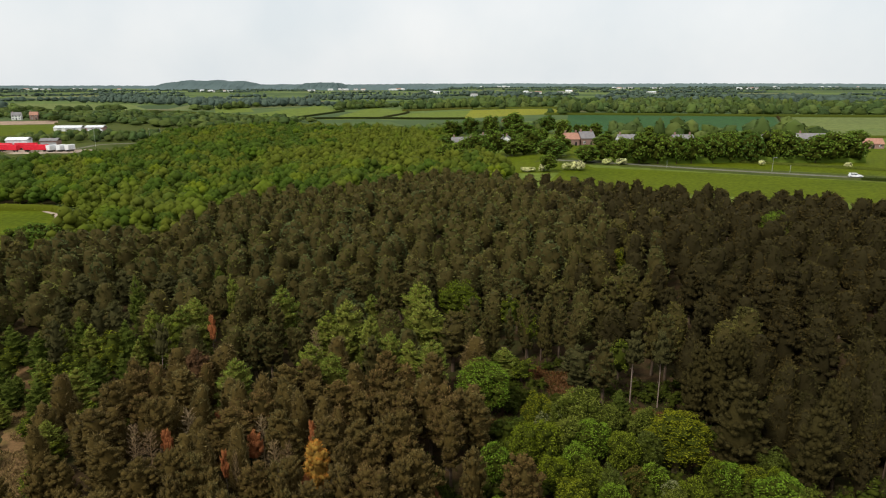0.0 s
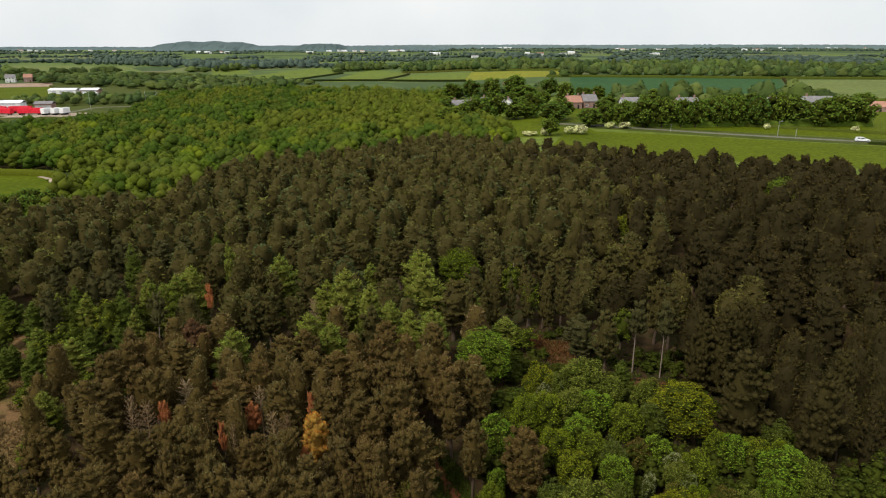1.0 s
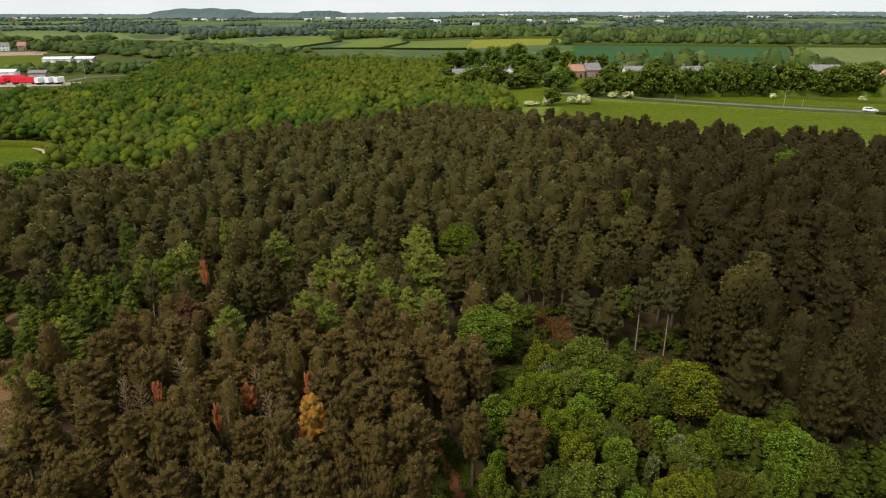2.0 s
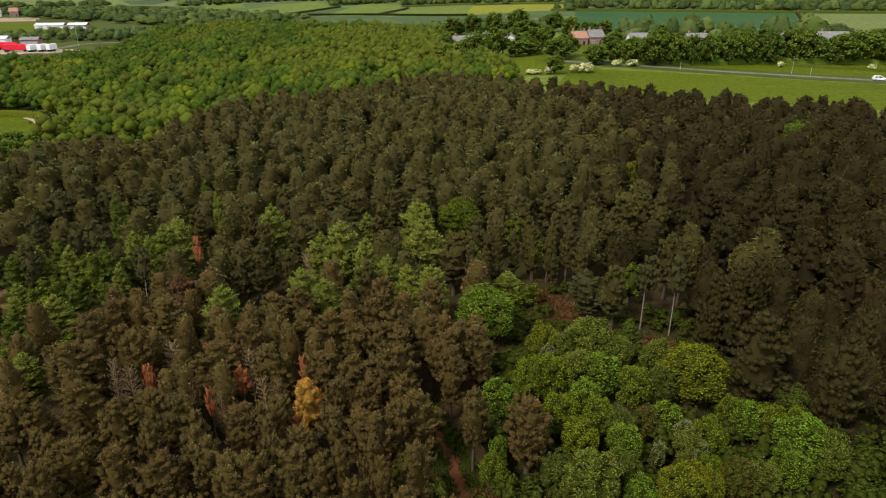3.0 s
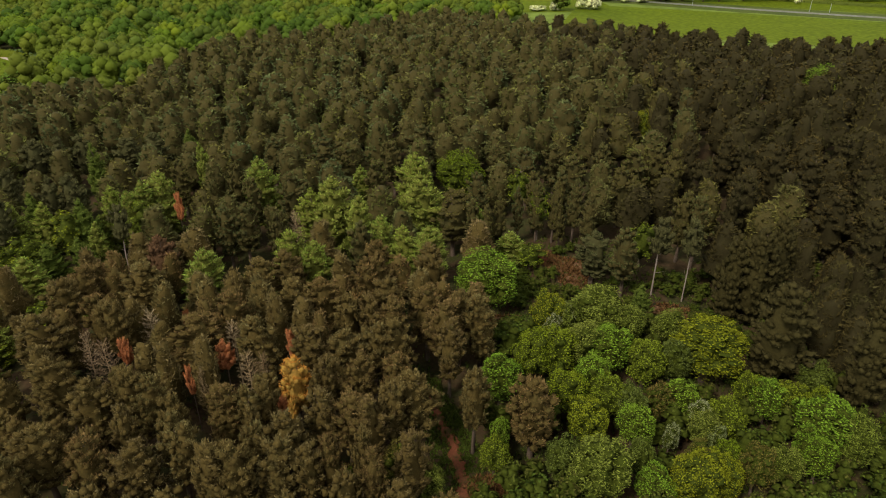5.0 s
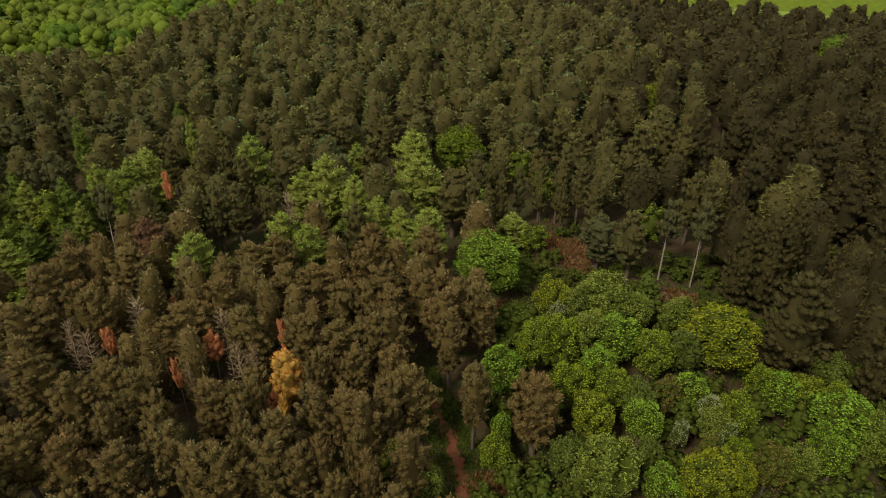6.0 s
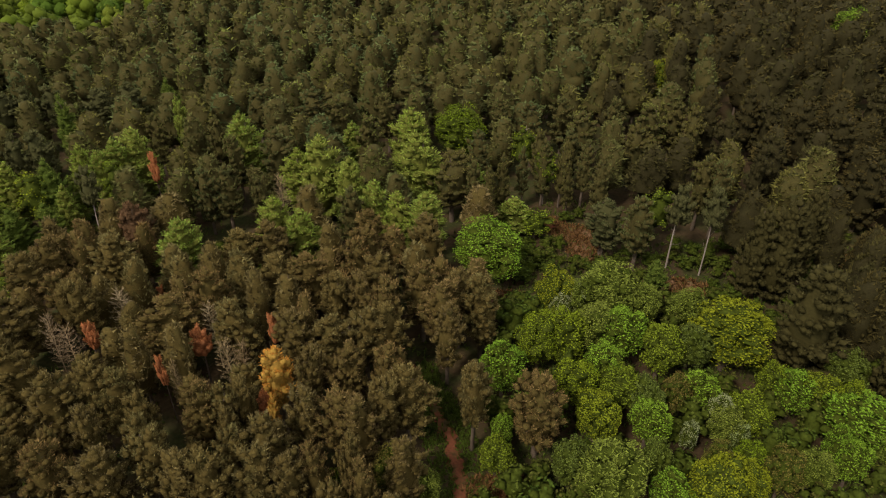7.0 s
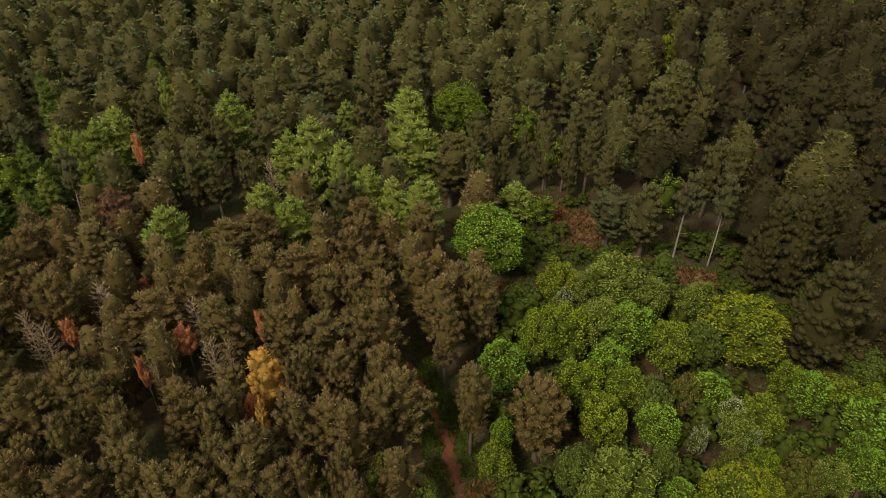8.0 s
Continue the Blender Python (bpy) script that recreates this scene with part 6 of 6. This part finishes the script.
def car(x, y, turn):
    c = new("car")
    tagged(c, "white estate car on the country road", "car")
    bm = bmesh.new()
    prof = [(-2.25, 0.35), (-2.28, 0.75), (-2.1, 1.0), (-1.95, 1.45), (-1.5, 1.56), (0.2, 1.56), (0.95, 1.02), (2.0, 0.85), (2.25, 0.65), (2.25, 0.35)]
    sides = []
    for sy, in_top in ((-0.88, 0.14), (0.88, -0.14)):
        sides.append([bm.verts.new((px, sy + (in_top if pz > 1.1 else 0), pz)) for px, pz in prof])
    bm.faces.new(sides[0]), bm.faces.new(sides[1][::-1])
    for i in range(len(prof)):
        j = (i + 1) % len(prof)
        bm.faces.new((sides[0][i], sides[0][j], sides[1][j], sides[1][i]))
    body = part("body", bm, WHITEPAINT, c)
    for sy in (-1, 1):
        bm = bmesh.new()
        for x0, x1, xa, xb in ((-1.75, -0.85, -1.65, -0.85), (-0.75, 0.6, -0.75, 0.15)):
            a = [(x0, sy * 0.885, 1.02), (x1, sy * 0.885, 1.02), (xb, sy * 0.775, 1.46), (xa, sy * 0.775, 1.46)]
            vs = [bm.verts.new(p) for p in a] + [bm.verts.new((p[0], p[1] - sy * 0.03, p[2])) for p in a]
            for f in ((0, 1, 2, 3), (7, 6, 5, 4), (0, 4, 5, 1), (1, 5, 6, 2), (2, 6, 7, 3), (3, 7, 4, 0)):
                bm.faces.new([vs[i] for i in f])
        part("side_window", bm, PANE, body)
    for wx in (-1.4, 1.45):
        for sy in (-1, 1):
            bm = bmesh.new()
            bmesh.ops.create_cone(bm, cap_ends=True, segments=18, radius1=0.33, radius2=0.33, depth=0.22, matrix=pose(wx, sy * 0.8, 0.33, 90))
            wh = part("wheel", bm, DARKTRIM, c)
            bm = bmesh.new()
            bmesh.ops.create_cone(bm, cap_ends=True, segments=14, radius1=0.2, radius2=0.2, depth=0.05, matrix=pose(wx, sy * 0.91, 0.33, 90))
            part("rim", bm, STEEL, wh)
    c.matrix_basis = pose(x, y, ground_z(x, y) + 0.2, 0, 0, turn)


car(147, 231, -22)
